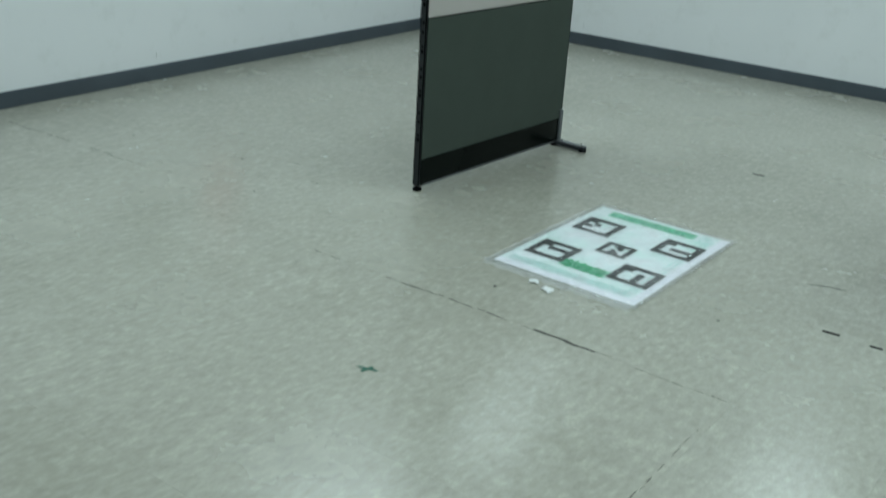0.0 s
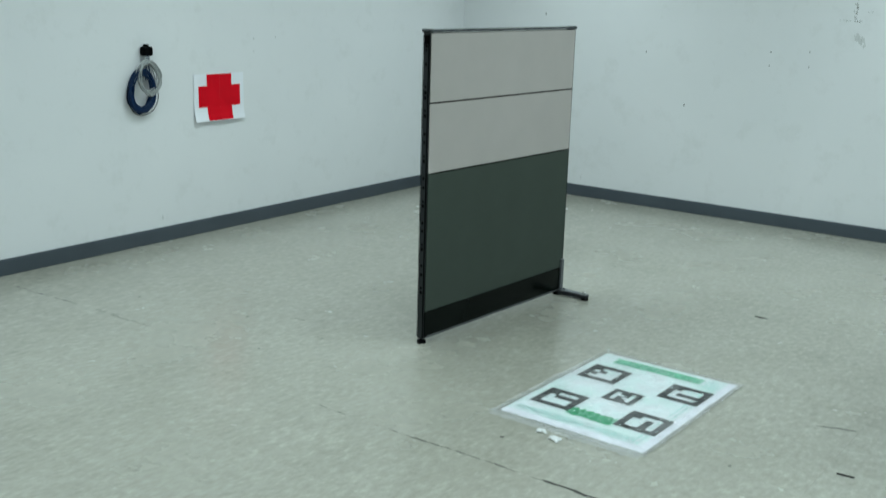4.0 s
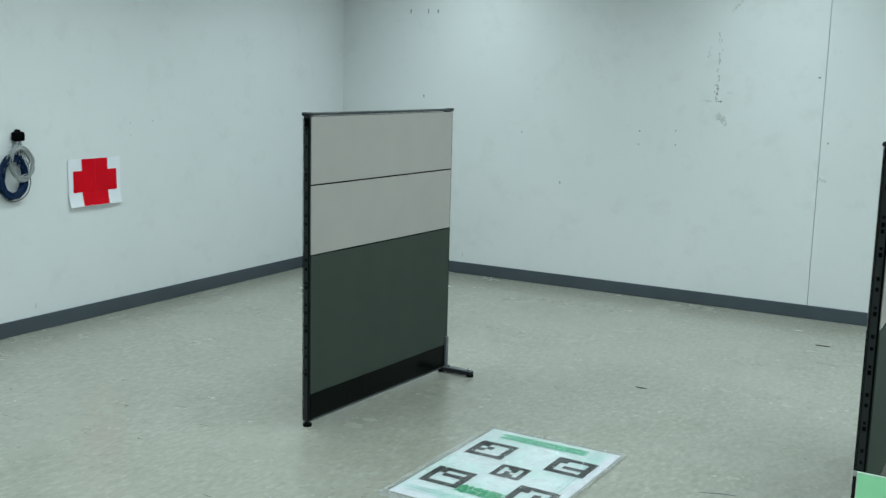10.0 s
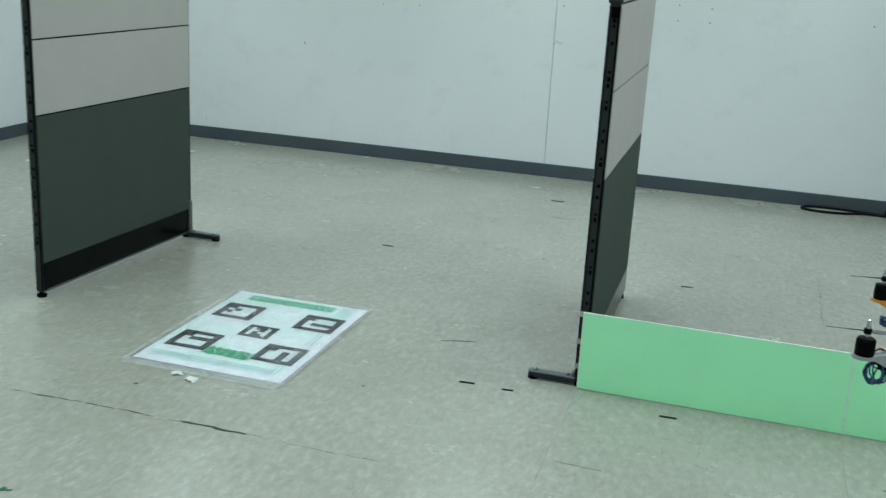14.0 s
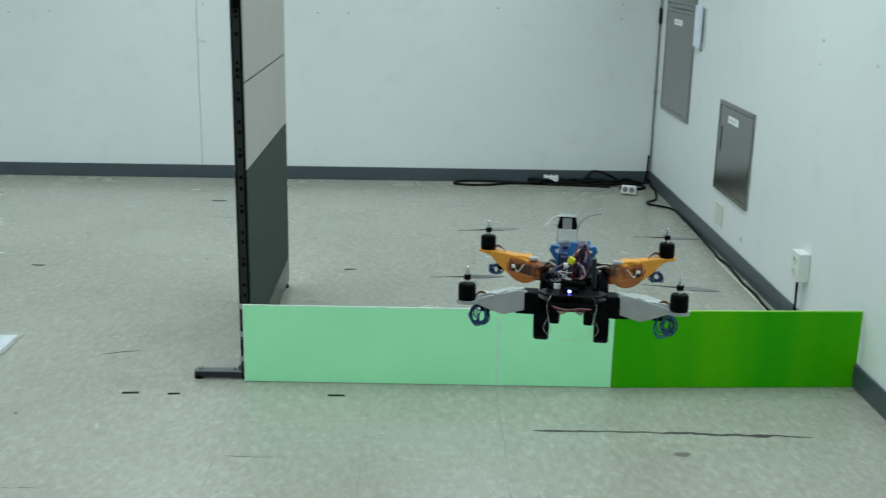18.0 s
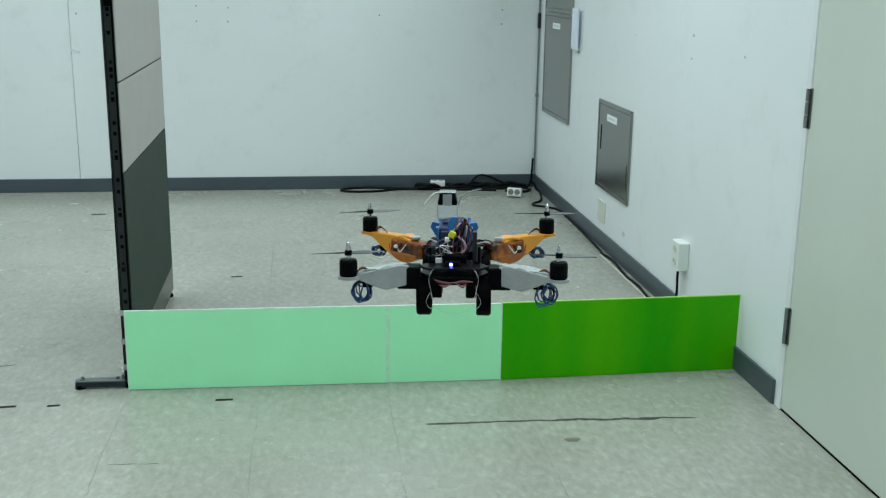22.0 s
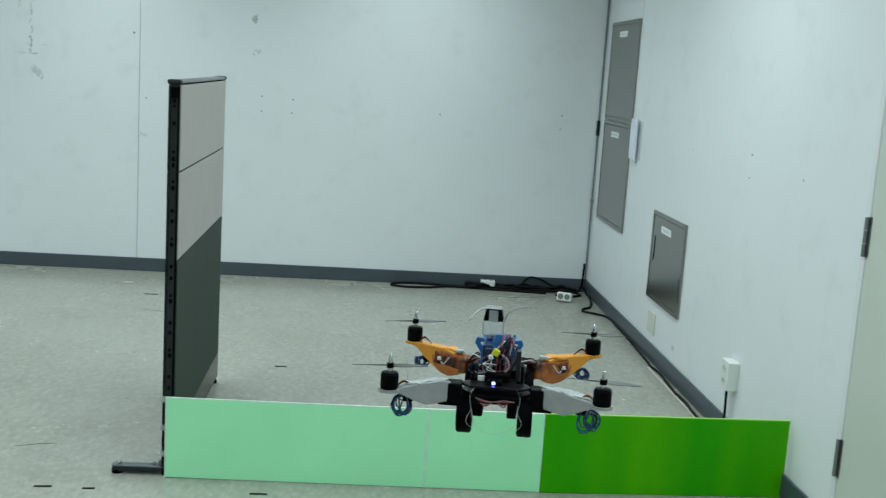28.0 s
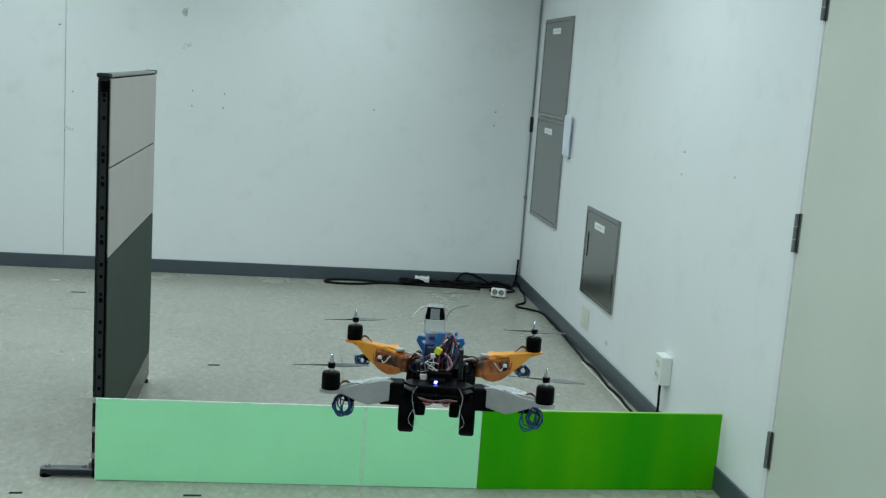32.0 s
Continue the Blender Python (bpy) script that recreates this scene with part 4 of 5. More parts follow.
def dirty_joint(x0, y0, x1, y1, width, seed, gap=0.5):
    """Broken, smudged line of dirt along a tile joint."""
    g = random.Random(seed)
    a, b = Vector((x0, y0)), Vector((x1, y1))
    d = (b - a)
    along, side = d.normalized(), Vector((-d.y, d.x)).normalized()
    bold = width > 0.0085
    bm = bmesh.new()
    pos, clump = 0.0, 0.6
    while pos < d.length:
        clump = min(1.0, max(0.12, clump + g.uniform(-0.35, 0.35)))
        l = g.uniform(0.012, 0.055) * (1.2 if bold else 1.0)
        if bold or g.random() < 0.35 + 0.6 * clump:
            c = a + along * (pos + l / 2) + side * (0.004 * math.sin(pos * 11 + seed) + 0.0025 * math.sin(pos * 37)) + side * g.uniform(-0.3, 0.3) * (width * 0.35 + 0.001)
            w = width * (g.uniform(0.55, 1.0) if bold else g.uniform(0.3, 1.1) * (0.5 + 0.6 * clump)) / 2
            lean = g.uniform(-0.05, 0.05)
            ax = along * math.cos(lean) + side * math.sin(lean)
            ring = [c + ax * (u * l * 0.62) + side * (v * w * g.uniform(0.7, 1.1)) for u, v in ((-1, -0.15), (-0.55, -0.9), (0.3, -1), (1, -0.2), (0.75, 0.7), (-0.2, 1), (-0.8, 0.6))]
            h = 0.0004 + g.uniform(0, 0.0004)
            bm.faces.new([bm.verts.new((p.x, p.y, h)) for p in ring])
        pos += l * g.uniform(0.55, 0.9) if bold else l * g.uniform(0.7, 1.5)
    if bm.faces:
        bm.normal_update()
        bmesh.ops.solidify(bm, geom=list(bm.faces), thickness=0.0003)
    finish(bm)
    part("joint_dirt", bm, M_JOINT if bold else M_FINEJ if width > 0.0032 else M_FAINTJ, floor)


for k, j in enumerate(((-3.30, 3.088, -3.20, 3.096, 0.006), (-4.10, 3.13, -3.88, 3.15, 0.005), (-3.56, 3.22, -3.50, 3.225, 0.006), (-2.747, 2.514, -2.473, 2.512, 0.008), (-2.473, 2.512, -2.219, 2.512, 0.0076), (-2.361, 2.512, -2.259, 2.51, 0.0084), (-2.219, 2.512, -1.772, 2.512, 0.0082), (-2.016, 2.511, -1.935, 2.51, 0.0084), (-1.772, 2.512, -1.56, 2.513, 0.018), (-1.56, 2.513, -1.084, 2.496, 0.004), (-4.972, 2.682, -4, 2.703, 0.008), (-4.396, 2.704, -4.226, 2.716, 0.0084), (0.368, 2.909, 0.63, 2.901, 0.02), (0.63, 2.901, 0.812, 2.895, 0.015), (0.803, 2.895, 1.087, 2.885, 0.02), (1.076, 2.885, 1.239, 2.879, 0.014), (-0.633, 2.363, -0.629, 3.043, 0.0022), (-0.184, 2.319, -0.184, 3.034, 0.0025), (0.254, 2.307, 0.259, 3.061, 0.003), (0.262, 4.487, 0.266, 4.974, 0.005), (-0.187, 4.537, -0.182, 5.02, 0.003), (0.703, 2.208, 0.705, 2.74, 0.003), (-1.098, 1.79, -1.095, 2.362, 0.004), (-0.639, 2.714, -0.447, 2.706, 0.004), (-2.714, 3.064, -2.511, 3.069, 0.003), (-1.216, 3.551, -1.125, 3.577, 0.01), (-1.2, 5.752, -1.12, 5.735, 0.012))):
    dirty_joint(*j, seed=k)

# ---- scuffs and screw holes in the walls
def wall_mark(wall, outline, mt=M_MARK):
    if wall == "back":
        part("scuff_mark", prism(outline, YB - 0.0007, YB - 0.0003, "y"), mt, wall_back)
    elif wall == "left":
        part("scuff_mark", prism(outline, XL + 0.0003, XL + 0.0007, "x"), mt, wall_left)
    else:
        part("scuff_mark", prism(outline, XR - 0.0007, XR - 0.0003, "x"), mt, wall_right)


for k, (x, z, w, h) in enumerate(((-4.577, 1.994, 0.014, 0.045), (-4.42, 1.994, 0.014, 0.045), (-4.335, 1.993, 0.014, 0.045), (-4.447, 1.351, 0.014, 0.035), (-3.598, 1.119, 0.016, 0.018), (-2.692, 1.168, 0.013, 0.015), (-2.695, 1.078, 0.012, 0.014), (-2.434, 1.183, 0.013, 0.015), (-2.431, 1.087, 0.012, 0.014), (-3.278, 0.767, 0.016, 0.03), (-1.516, 1.564, 0.022, 0.02), (-1.433, 1.15, 0.014, 0.016), (-0.686, 1.206, 0.014, 0.016), (-0.687, 1.108, 0.014, 0.016), (-0.481, 1.197, 0.014, 0.016), (-0.487, 1.109, 0.014, 0.016), (0.494, 1.158, 0.014, 0.018), (1.316, 1.197, 0.014, 0.016), (1.311, 1.107, 0.014, 0.016))):
    wall_mark("back", blot(x, z, w * (0.8 if k > 3 else 0.9), h * (0.8 if k > 3 else 0.95), k, 9), M_MIDM)


def flecked(x, z, length, width, lean, n, mt, seed):
    """A worn scuff: many small flecks scattered along a short line."""
    g = random.Random(seed)
    bm = bmesh.new()
    for _ in range(n):
        u, v = g.uniform(-0.5, 0.5) * length, g.gauss(0, 0.32) * width
        cx, cz0 = x + u * math.sin(lean) + v * math.cos(lean), z + u * math.cos(lean) - v * math.sin(lean)
        r = width * g.uniform(0.10, 0.30)
        ring = [(cx + r * g.uniform(0.6, 1.1) * math.cos(2 * math.pi * i / 6), cz0 + 1.9 * r * g.uniform(0.6, 1.1) * math.sin(2 * math.pi * i / 6)) for i in range(6)]
        d = g.uniform(0.0003, 0.0008)
        bm.faces.new([bm.verts.new((a, YB - d, b)) for a, b in ring])
    finish(bm)
    part("scuff_mark", bm, mt, wall_back)


for k, (x, z, l, w, lean, n, mt) in enumerate(((-2.165, 1.605, 0.42, 0.018, 0.03, 34, M_SOFTM), (-2.167, 1.669, 0.08, 0.012, 0, 8, M_MIDM), (-2.168, 1.46, 0.09, 0.016, 0.1, 14, M_MIDM), (-2.235, 1.715, 0.07, 0.012, 0.3, 8, M_SOFTM),
                                                (-2.176, 1.392, 0.11, 0.008, 1.57, 16, M_MIDM), (-2.147, 1.391, 0.03, 0.010, 1.57, 7, M_MARK), (-2.236, 1.394, 0.07, 0.012, 1.57, 10, M_WISP), (-2.125, 1.272, 0.085, 0.036, -0.5, 22, M_WISP), (-2.132, 1.282, 0.05, 0.02, -0.5, 5, M_SOFTM),
                                                (-2.08, 1.45, 0.03, 0.010, 1.57, 6, M_SOFTM), (-2.088, 2.097, 0.080, 0.022, 0.6, 18, M_MARK), (-2.07, 2.014, 0.15, 0.022, 0.62, 20, M_WISP), (-2.174, 1.81, 0.10, 0.010, 0, 10, M_MIDM), (-0.745, 1.702, 0.07, 0.030, 0.3, 14, M_SOFTM), (-0.739, 1.709, 0.04, 0.016, 0.3, 6, M_MIDM), (-0.727, 1.498, 0.05, 0.026, 1.57, 10, M_WISP), (-1.454, 0.909, 0.05, 0.020, 1.57, 12, M_WISP), (-4.067, 0.15, 0.03, 0.014, 0, 6, M_SOFTM))):
    flecked(x, z, l, w, lean, n, mt, 300 + k)
for k, (y, z, w, h) in enumerate(((4.565, 1.102, 0.009, 0.01), (4.566, 1.18, 0.007, 0.014), (4.757, 1.187, 0.009, 0.009))):
    wall_mark("left", blot(y, z, w, h, 90 + k, 8), M_SOFTM)
wall_mark("left", blot(3.801, 0.148, 0.010, 0.04, 99, 11), M_WISP)
for k, (y, z, w, h) in enumerate(((4.763, 1.149, 0.02, 0.01), (3.977, 1.189, 0.026, 0.014), (3.985, 1.095, 0.018, 0.01), (3.447, 1.142, 0.018, 0.011), (4.775, 0.162, 0.06, 0.03))):
    wall_mark("right", blot(y, z, w, h, 110 + k, 9), M_WISP if k in (0, 4) else M_SOFTM)


# ---- the hovering drone
M_BLK = surface("black_plastic", (0.0015, 0.0015, 0.002), 0.5, vary=0.2, spec=0.06)
M_CARBON = surface("carbon_plate", (0.003, 0.003, 0.004), 0.34, vary=0.15, spec=0.10)
M_ORANGE = surface("orange_print", (0.70, 0.28, 0.020), 0.38, vary=0.06, coarse=40)
def make_esc():
    m, nt, b = nodes_of("esc_copper")
    link(nt, ramp(nt, noise_tex(nt, 34, 2, 0.5), ((0.36, (0.03, 0.008, 0.003)), (0.50, (0.22, 0.05, 0.006)), (0.66, (0.50, 0.16, 0.012)))), b.inputs["Base Color"])
    b.inputs["Roughness"].default_value = 0.25
    return m


M_BROWN = make_esc()
M_PAD = surface("foam_pad", (0.44, 0.46, 0.46), 0.4, vary=0.35, coarse=110, fine=300, bump=0.5, depth=0.004)
M_WPRINT = surface("grey_white_print", (0.34, 0.35, 0.348), 0.4, vary=0.08, coarse=40)
M_COPPER = surface("copper_wrap", (0.40, 0.115, 0.012), 0.3, vary=0.25, coarse=60)
M_BLUE = surface("blue_print", (0.003, 0.016, 0.085), 0.38, vary=0.2, coarse=40)
M_LBLUE = surface("light_blue_print", (0.02, 0.15, 0.42), 0.38, vary=0.12, coarse=50)
M_NAVY = surface("navy_print", (0.008, 0.014, 0.055), 0.4, vary=0.15)
M_YELLOW = surface("yellow_hub", (0.62, 0.62, 0.02), 0.4, vary=0.05)
M_SILVER = surface("silver_metal", (0.62, 0.63, 0.64), 0.25, 1.0, vary=0.05, bump=0)
M_GREYP = surface("grey_case", (0.30, 0.31, 0.32), 0.4, vary=0.08)
M_ACRYL = make_clear("clear_acrylic", 0.08, (0.85, 0.88, 0.9), 0.30)
M_WIREW = surface("white_wire", (0.62, 0.60, 0.60), 0.45, vary=0.05)
M_WIRER = surface("red_wire", (0.24, 0.03, 0.035), 0.45)
M_WIREB = surface("blue_wire", (0.004, 0.050, 0.17), 0.4)
M_WIREP = surface("pink_wire", (0.30, 0.17, 0.19), 0.45)
M_PROP = surface("prop_plastic", (0.05, 0.052, 0.052), 0.45)
M_LEDB = make_glow("blue_led", (0.10, 0.13, 1.0), 16.0)
M_LEDR = make_glow("red_led", (1.0, 0.03, 0.06), 6.0)

drone = thing("quadcopter_drone", (0.271, 1.639, 0.905), "hovering homemade quadcopter with wheels, orange and grey-white arms", "drone", turn=-9.5)
drone.matrix_world = pose(0.271, 1.639, 0.905, -3.1, -0.5, -9.5)
S2 = 0.180


def wheel(x, y):
    s = 1 if x > 0 else -1
    m = pose(x, y, -0.050, 0, 90, 0)
    tyre = part("wheel", lathed(((0.024, -0.0130), (0.0345, -0.0130), (0.037, -0.010), (0.037, 0.010), (0.0345, 0.0130), (0.024, 0.0130), (0.024, -0.0130)), 28, m), M_RUBBER, drone, "black rubber tyre on a yellow hub")
    bm = bmesh.new()
    add_lathe(bm, ((0.0200, -0.011), (0.0245, -0.011), (0.0245, 0.011), (0.0200, 0.011), (0.0200, -0.011)), 24, m)
    add_lathe(bm, ((0, -0.011), (0.006, -0.011), (0.006, 0.011), (0, 0.011)), 14, m)
    for k in range(5):
        a = 2 * math.pi * k / 5
        r = bmesh.ops.create_cube(bm, size=1.0, matrix=m @ Matrix.Rotation(a, 4, "Z") @ Matrix.LocRotScale((0.0135, 0, 0), None, (0.017, 0.0055, 0.016)))
    finish(bm)
    part("hub", bm, M_YELLOW, tyre)
    part("gear_motor", boxed((x - s * 0.014 - (0.018 if s > 0 else 0), y - 0.022, -0.052), (x - s * 0.014 + (0 if s > 0 else 0.018), y + 0.026, -0.020), 0.003), M_BLK, drone)


for x in (-0.053, 0.053):
    for y in (-0.108, 0.088):
        wheel(x, y)


def arm(sx, sy):
    front = sy > 0
    mt = M_ORANGE if front else M_WPRINT
    root, tip = Vector((sx * 0.086, sy * 0.118, 0)), Vector((sx * S2, sy * S2, 0))
    d = (tip - root)
    L = d.length
    yaw = math.degrees(math.atan2(d.y, d.x))
    m = Matrix.Translation(root) @ pose(0, 0, 0, 0, 0, yaw)
    tilt = pose(0, 0, 0, 0, -4 if front else 2.5, 0)
    low = -0.033 if front else -0.031
    prof = [(0.0, 0.006), (0.02, 0.010), (0.055, 0.008), (L + 0.004, 0.003), (L + 0.004, -0.003), (L - 0.016, -0.006), (L * 0.66, low * 0.60), (L * 0.42, low), (0.0, low * (1.0 if front else 0.9))]
    bm = prism(prof, -0.0150, 0.0150, "y", 0.0018)
    for v in bm.verts:
        k = min(1, max(0, v.co.x / L))
        v.co.y *= 1.0 - 0.28 * k
    bm.transform(m @ tilt)
    a = part("arm", bm, mt, drone, "orange printed arm" if front else "grey-white printed arm")
    # motor mount pad, motor and propeller
    zt = tip.z + (0.010 if front else -0.003)
    part("mount", lathed(((0, -0.004), (0.0185, -0.004), (0.0185, 0.001), (0, 0.001)), 24, pose(tip.x, tip.y, zt)), mt, a)
    mo = part("motor", lathed(((0, 0.001), (0.0145, 0.001), (0.0155, 0.004), (0.0155, 0.026), (0.0135, 0.030), (0.006, 0.0305), (0, 0.0305)), 24, pose(tip.x, tip.y, zt)), M_BLK, drone, "black brushless motor")
    part("shaft", lathed(((0, 0.0306), (0.0042, 0.0306), (0.0042, 0.037), (0, 0.037)), 12, pose(tip.x, tip.y, zt)), M_SILVER, mo)
    part("collar", lathed(((0, 0.037), (0.0062, 0.037), (0.0062, 0.0455), (0, 0.0455)), 14, pose(tip.x, tip.y, zt)), M_BLK, mo)
    part("spinner", lathed(((0, 0.0455), (0.0036, 0.0455), (0.0034, 0.053), (0.0022, 0.059), (0, 0.061)), 14, pose(tip.x, tip.y, zt)), M_SILVER, mo)
    bm = bmesh.new()
    for s in (-1, 1):
        prev = None
        for i in range(9):
            r = 0.005 + 0.059 * i / 8
            chord = 0.0022 + 0.0030 * math.sin(math.pi * min(1, (i + 1.2) / 8.2)) * (0.75 if i > 6 else 1)
            tw = math.radians(26 - 2.3 * i)
            up = Vector((0, math.cos(tw), math.sin(tw))) * chord
            n = Vector((0, -math.sin(tw), math.cos(tw))) * 0.0005
            c = Vector((s * r, 0, 0.0412))
            up.y *= s
            ring = [bm.verts.new(c + q) for q in (-up - n, up - n, up + n, -up + n)]
            if prev:
                for k in range(4):
                    bm.faces.new((prev[k], prev[(k + 1) % 4], ring[(k + 1) % 4], ring[k]))
            else:
                bm.faces.new(ring)
            prev = ring
        bm.faces.new(prev[::-1])
    finish(bm)
    bm.transform(pose(tip.x, tip.y, zt, 0, 0, {(-1, -1): 14, (1, -1): 171, (-1, 1): 22, (1, 1): 3}[sx, sy]))
    part("propeller", bm, M_PROP, drone, "thin dark two-blade propeller")
    # servo at the arm root
    if not front:
        part("servo", boxed((min(sx * 0.060, sx * 0.100), min(sy * 0.096, sy * 0.134), -0.036), (max(sx * 0.060, sx * 0.100), max(sy * 0.096, sy * 0.134), 0.004), 0.003), M_BLK, drone)
    # coiled motor leads under the tip
    g = random.Random(7 * sx + 3 * sy + 20)
    q = root + d * 0.70
    for k in range(8):
        pts = []
        f, o = g.uniform(0.62, 1.08) * (0.62 if front else 0.85), g.uniform(-0.010, 0.008) * (0.6 if front else 1)
        for i in range(9):
            an = 2 * math.pi * i / 9
            pts.append((q.x + sx * (0.010 + o + (0.019 if front else 0.017) * f * math.cos(an) + g.uniform(-0.002, 0.002)), q.y + g.uniform(-0.006, 0.006) + 0.006 * math.cos(an + k), q.z - (0.026 if front else 0.034) + (0.016 if front else 0.022) * f * math.sin(an) - 0.5 * o * math.cos(an) + g.uniform(-0.002, 0.002)))
        part("lead_loop", tube(pts, 0.0013, 6, 4, True), M_WIREB if k != 2 else M_CABLE, a)
    part("lead_clip", boxed((q.x - 0.010 - sx * 0.004, q.y - 0.006, q.z - 0.026), (q.x + 0.008 - sx * 0.004, q.y + 0.006, q.z - 0.008), 0.002), M_BLK, a)
    for k, wm in enumerate((M_BROWN, M_CABLE, M_WIRER)):
        e = tip - d.normalized() * 0.014
        part("motor_lead", tube(((e.x, e.y + 0.003 * k, zt + 0.003), (e.x - d.x / L * 0.012, e.y - d.y / L * 0.012 + 0.004 * (k - 1), zt + 0.014 - 0.002 * k), (e.x - d.x / L * 0.026, e.y - d.y / L * 0.026, zt + 0.006), (e.x - d.x / L * 0.032, e.y - d.y / L * 0.032, zt)), 0.0012, 6, 4), wm, a)
    if front:
        bm = boxed((-0.034, -0.0180, low * 0.84), (0.046, 0.0180, 0.004), 0.005)
        bm.transform(m @ tilt)
        part("speed_controller", bm, M_BROWN, a, "copper-brown speed controller in the open arm")
        hull = [(-0.022, low * 0.62), (0.046, low * 0.62), (0.045, low * 0.80), (0.036, low * 1.05), (0.022, low * 1.20), (0.006, low * 1.24), (-0.010, low * 1.10), (-0.020, low * 0.84)]
        bm = prism(hull, -0.0195, 0.0195, "y", 0.003)
        bm.transform(m @ tilt)
        part("belly", bm, M_COPPER, a, "copper-orange round belly")
        bm = prism(blot(0.026, 0, 0.062, 0.034, 31 + sx, 14), 0.005, 0.0115, "z", 0.0022)
        for v in bm.verts:
            v.co.z += 0.0022 * math.sin(v.co.x * 120) - 0.06 * abs(v.co.x - 0.026)
        bm.transform(m @ tilt)
        part("arm_cap", bm, mt, a, "orange taped cover")
        part("tie", boxed(m @ Vector((-0.004, 0, 0.010)) - Vector((0.009, 0.006, 0.004)), m @ Vector((-0.004, 0, 0.010)) + Vector((0.009, 0.006, 0.003)), 0.002), M_PAD, a)
        for k in range(3):
            o = m @ Vector((0.006 + 0.011 * k, -0.019 * sx * sy, -0.002))
            o2 = m @ Vector((0.020 + 0.011 * k, -0.021 * sx * sy, -0.018))
            o3 = m @ Vector((0.030 + 0.009 * k, -0.019 * sx * sy, -0.004))
            part("wire", tube((o, o2, o3), 0.0012, 6, 5), (M_WIREW, M_CABLE, M_WIRER)[k], a)
        part("connector", boxed(m @ Vector((0.030, -0.0225 * sx * sy, -0.008)) - Vector((0.003,) * 3), m @ Vector((0.030, -0.0225 * sx * sy, -0.008)) + Vector((0.003,) * 3), 0.001), M_WHITE, a)
    else:
        bm = prism(blot(0.042, 0, 0.098, 0.030, 5 if sx > 0 else 9, 16), 0.0065, 0.0105, "z", 0.0012)
        for v in bm.verts:
            v.co.z += 0.0016 * math.sin(v.co.x * 190 + 60 * v.co.y) - 0.04 * abs(v.co.x - 0.03)
        bm.transform(m @ tilt)
        part("foam_pad", bm, M_PAD, a, "white taped foam pad")


for sx in (-1, 1):
    for sy in (-1, 1):
        arm(sx, sy)

part("lower_plate", prism([(-0.040, -0.142), (0.040, -0.142), (0.062, -0.105), (0.048, -0.050), (0.048, 0.050), (0.062, 0.100), (0.036, 0.128), (-0.036, 0.128), (-0.062, 0.100), (-0.048, 0.050), (-0.048, -0.050), (-0.062, -0.105)], -0.014, -0.010, "z", 0.001), M_CARBON, drone)
part("rear_plate", prism([(-0.046, -0.144), (0.046, -0.144), (0.062, -0.122), (0.052, -0.100), (-0.052, -0.100), (-0.062, -0.122)], 0.001, 0.005, "z", 0.001), M_CARBON, drone, "glossy black rear deck")
part("front_plate", prism([(-0.052, 0.078), (0.052, 0.078), (0.062, 0.108), (0.040, 0.130), (-0.040, 0.130), (-0.062, 0.108)], 0.001, 0.005, "z", 0.001), M_CARBON, drone)
for x in (-0.040, 0.040):
    part("side_rail", boxed((x - 0.006, -0.085, -0.012), (x + 0.006, 0.085, 0.006), 0.002), M_BLK, drone)
part("battery", boxed((-0.030, -0.048, -0.034), (0.030, 0.056, -0.0145), 0.004), M_GREYP, drone, "grey battery slung under the frame")
for y in (-0.030, 0.034):
    part("battery_strap", boxed((-0.032, y, -0.0365), (0.032, y + 0.016, -0.012), 0.002), M_BLK, drone)
part("control_board", boxed((-0.034, -0.075, 0.006), (0.034, 0.072, 0.022), 0.002), M_BLK, drone)
part("rear_bridge", boxed((-0.044, -0.138, -0.027), (0.044, -0.122, -0.010), 0.003), M_BLK, drone)
for x in (-0.044, 0.044):
    part("standoff", lathed(((0, 0.005), (0.003, 0.005), (0.003, 0.034), (0, 0.034)), 10, pose(x, -0.092, 0)), M_BLK, drone)

# blue printed box with its strap frame
part("box", boxed((-0.030, -0.052, 0.022), (0.022, 0.048, 0.060), 0.003), M_BLUE, drone, "blue printed electronics box")
part("box_lid", boxed((-0.025, -0.012, 0.060), (0.017, 0.044, 0.065), 0.003), M_BLUE, drone)
part("box_back", boxed((-0.026, -0.066, 0.022), (0.018, -0.0525, 0.056), 0.002), M_NAVY, drone)
for s in (-1, 1):
    cx = -0.004 + s * 0.0268
    st = part("strap_frame", boxed((cx - 0.0012 * (s < 0), -0.052, 0.046), (cx + 0.0012 * (s > 0) + 0.0008, 0.050, 0.0535), 0.0005), M_LBLUE, drone, "light blue strap frame")
    part("upright", boxed((cx + s * 0.0012 - 0.0015, -0.053, 0.020), (cx + s * 0.0012 + 0.0015, -0.048, 0.060), 0.0006), M_LBLUE, st)
    part("hook", prism([(-0.004 + s * px, pz) for px, pz in ((0.018, 0.012), (0.024, 0.010), (0.046, 0.046), (0.042, 0.056), (0.027, 0.053), (0.027, 0.048), (0.036, 0.047))][::s], 0.036, 0.046, "y", 0.001), M_LBLUE, st)
    part("front_hook", tube(((cx, 0.046, 0.050), (cx + s * 0.002, 0.062, 0.052), (cx + s * 0.001, 0.066, 0.060)), 0.003, 8, 5), M_LBLUE, st)

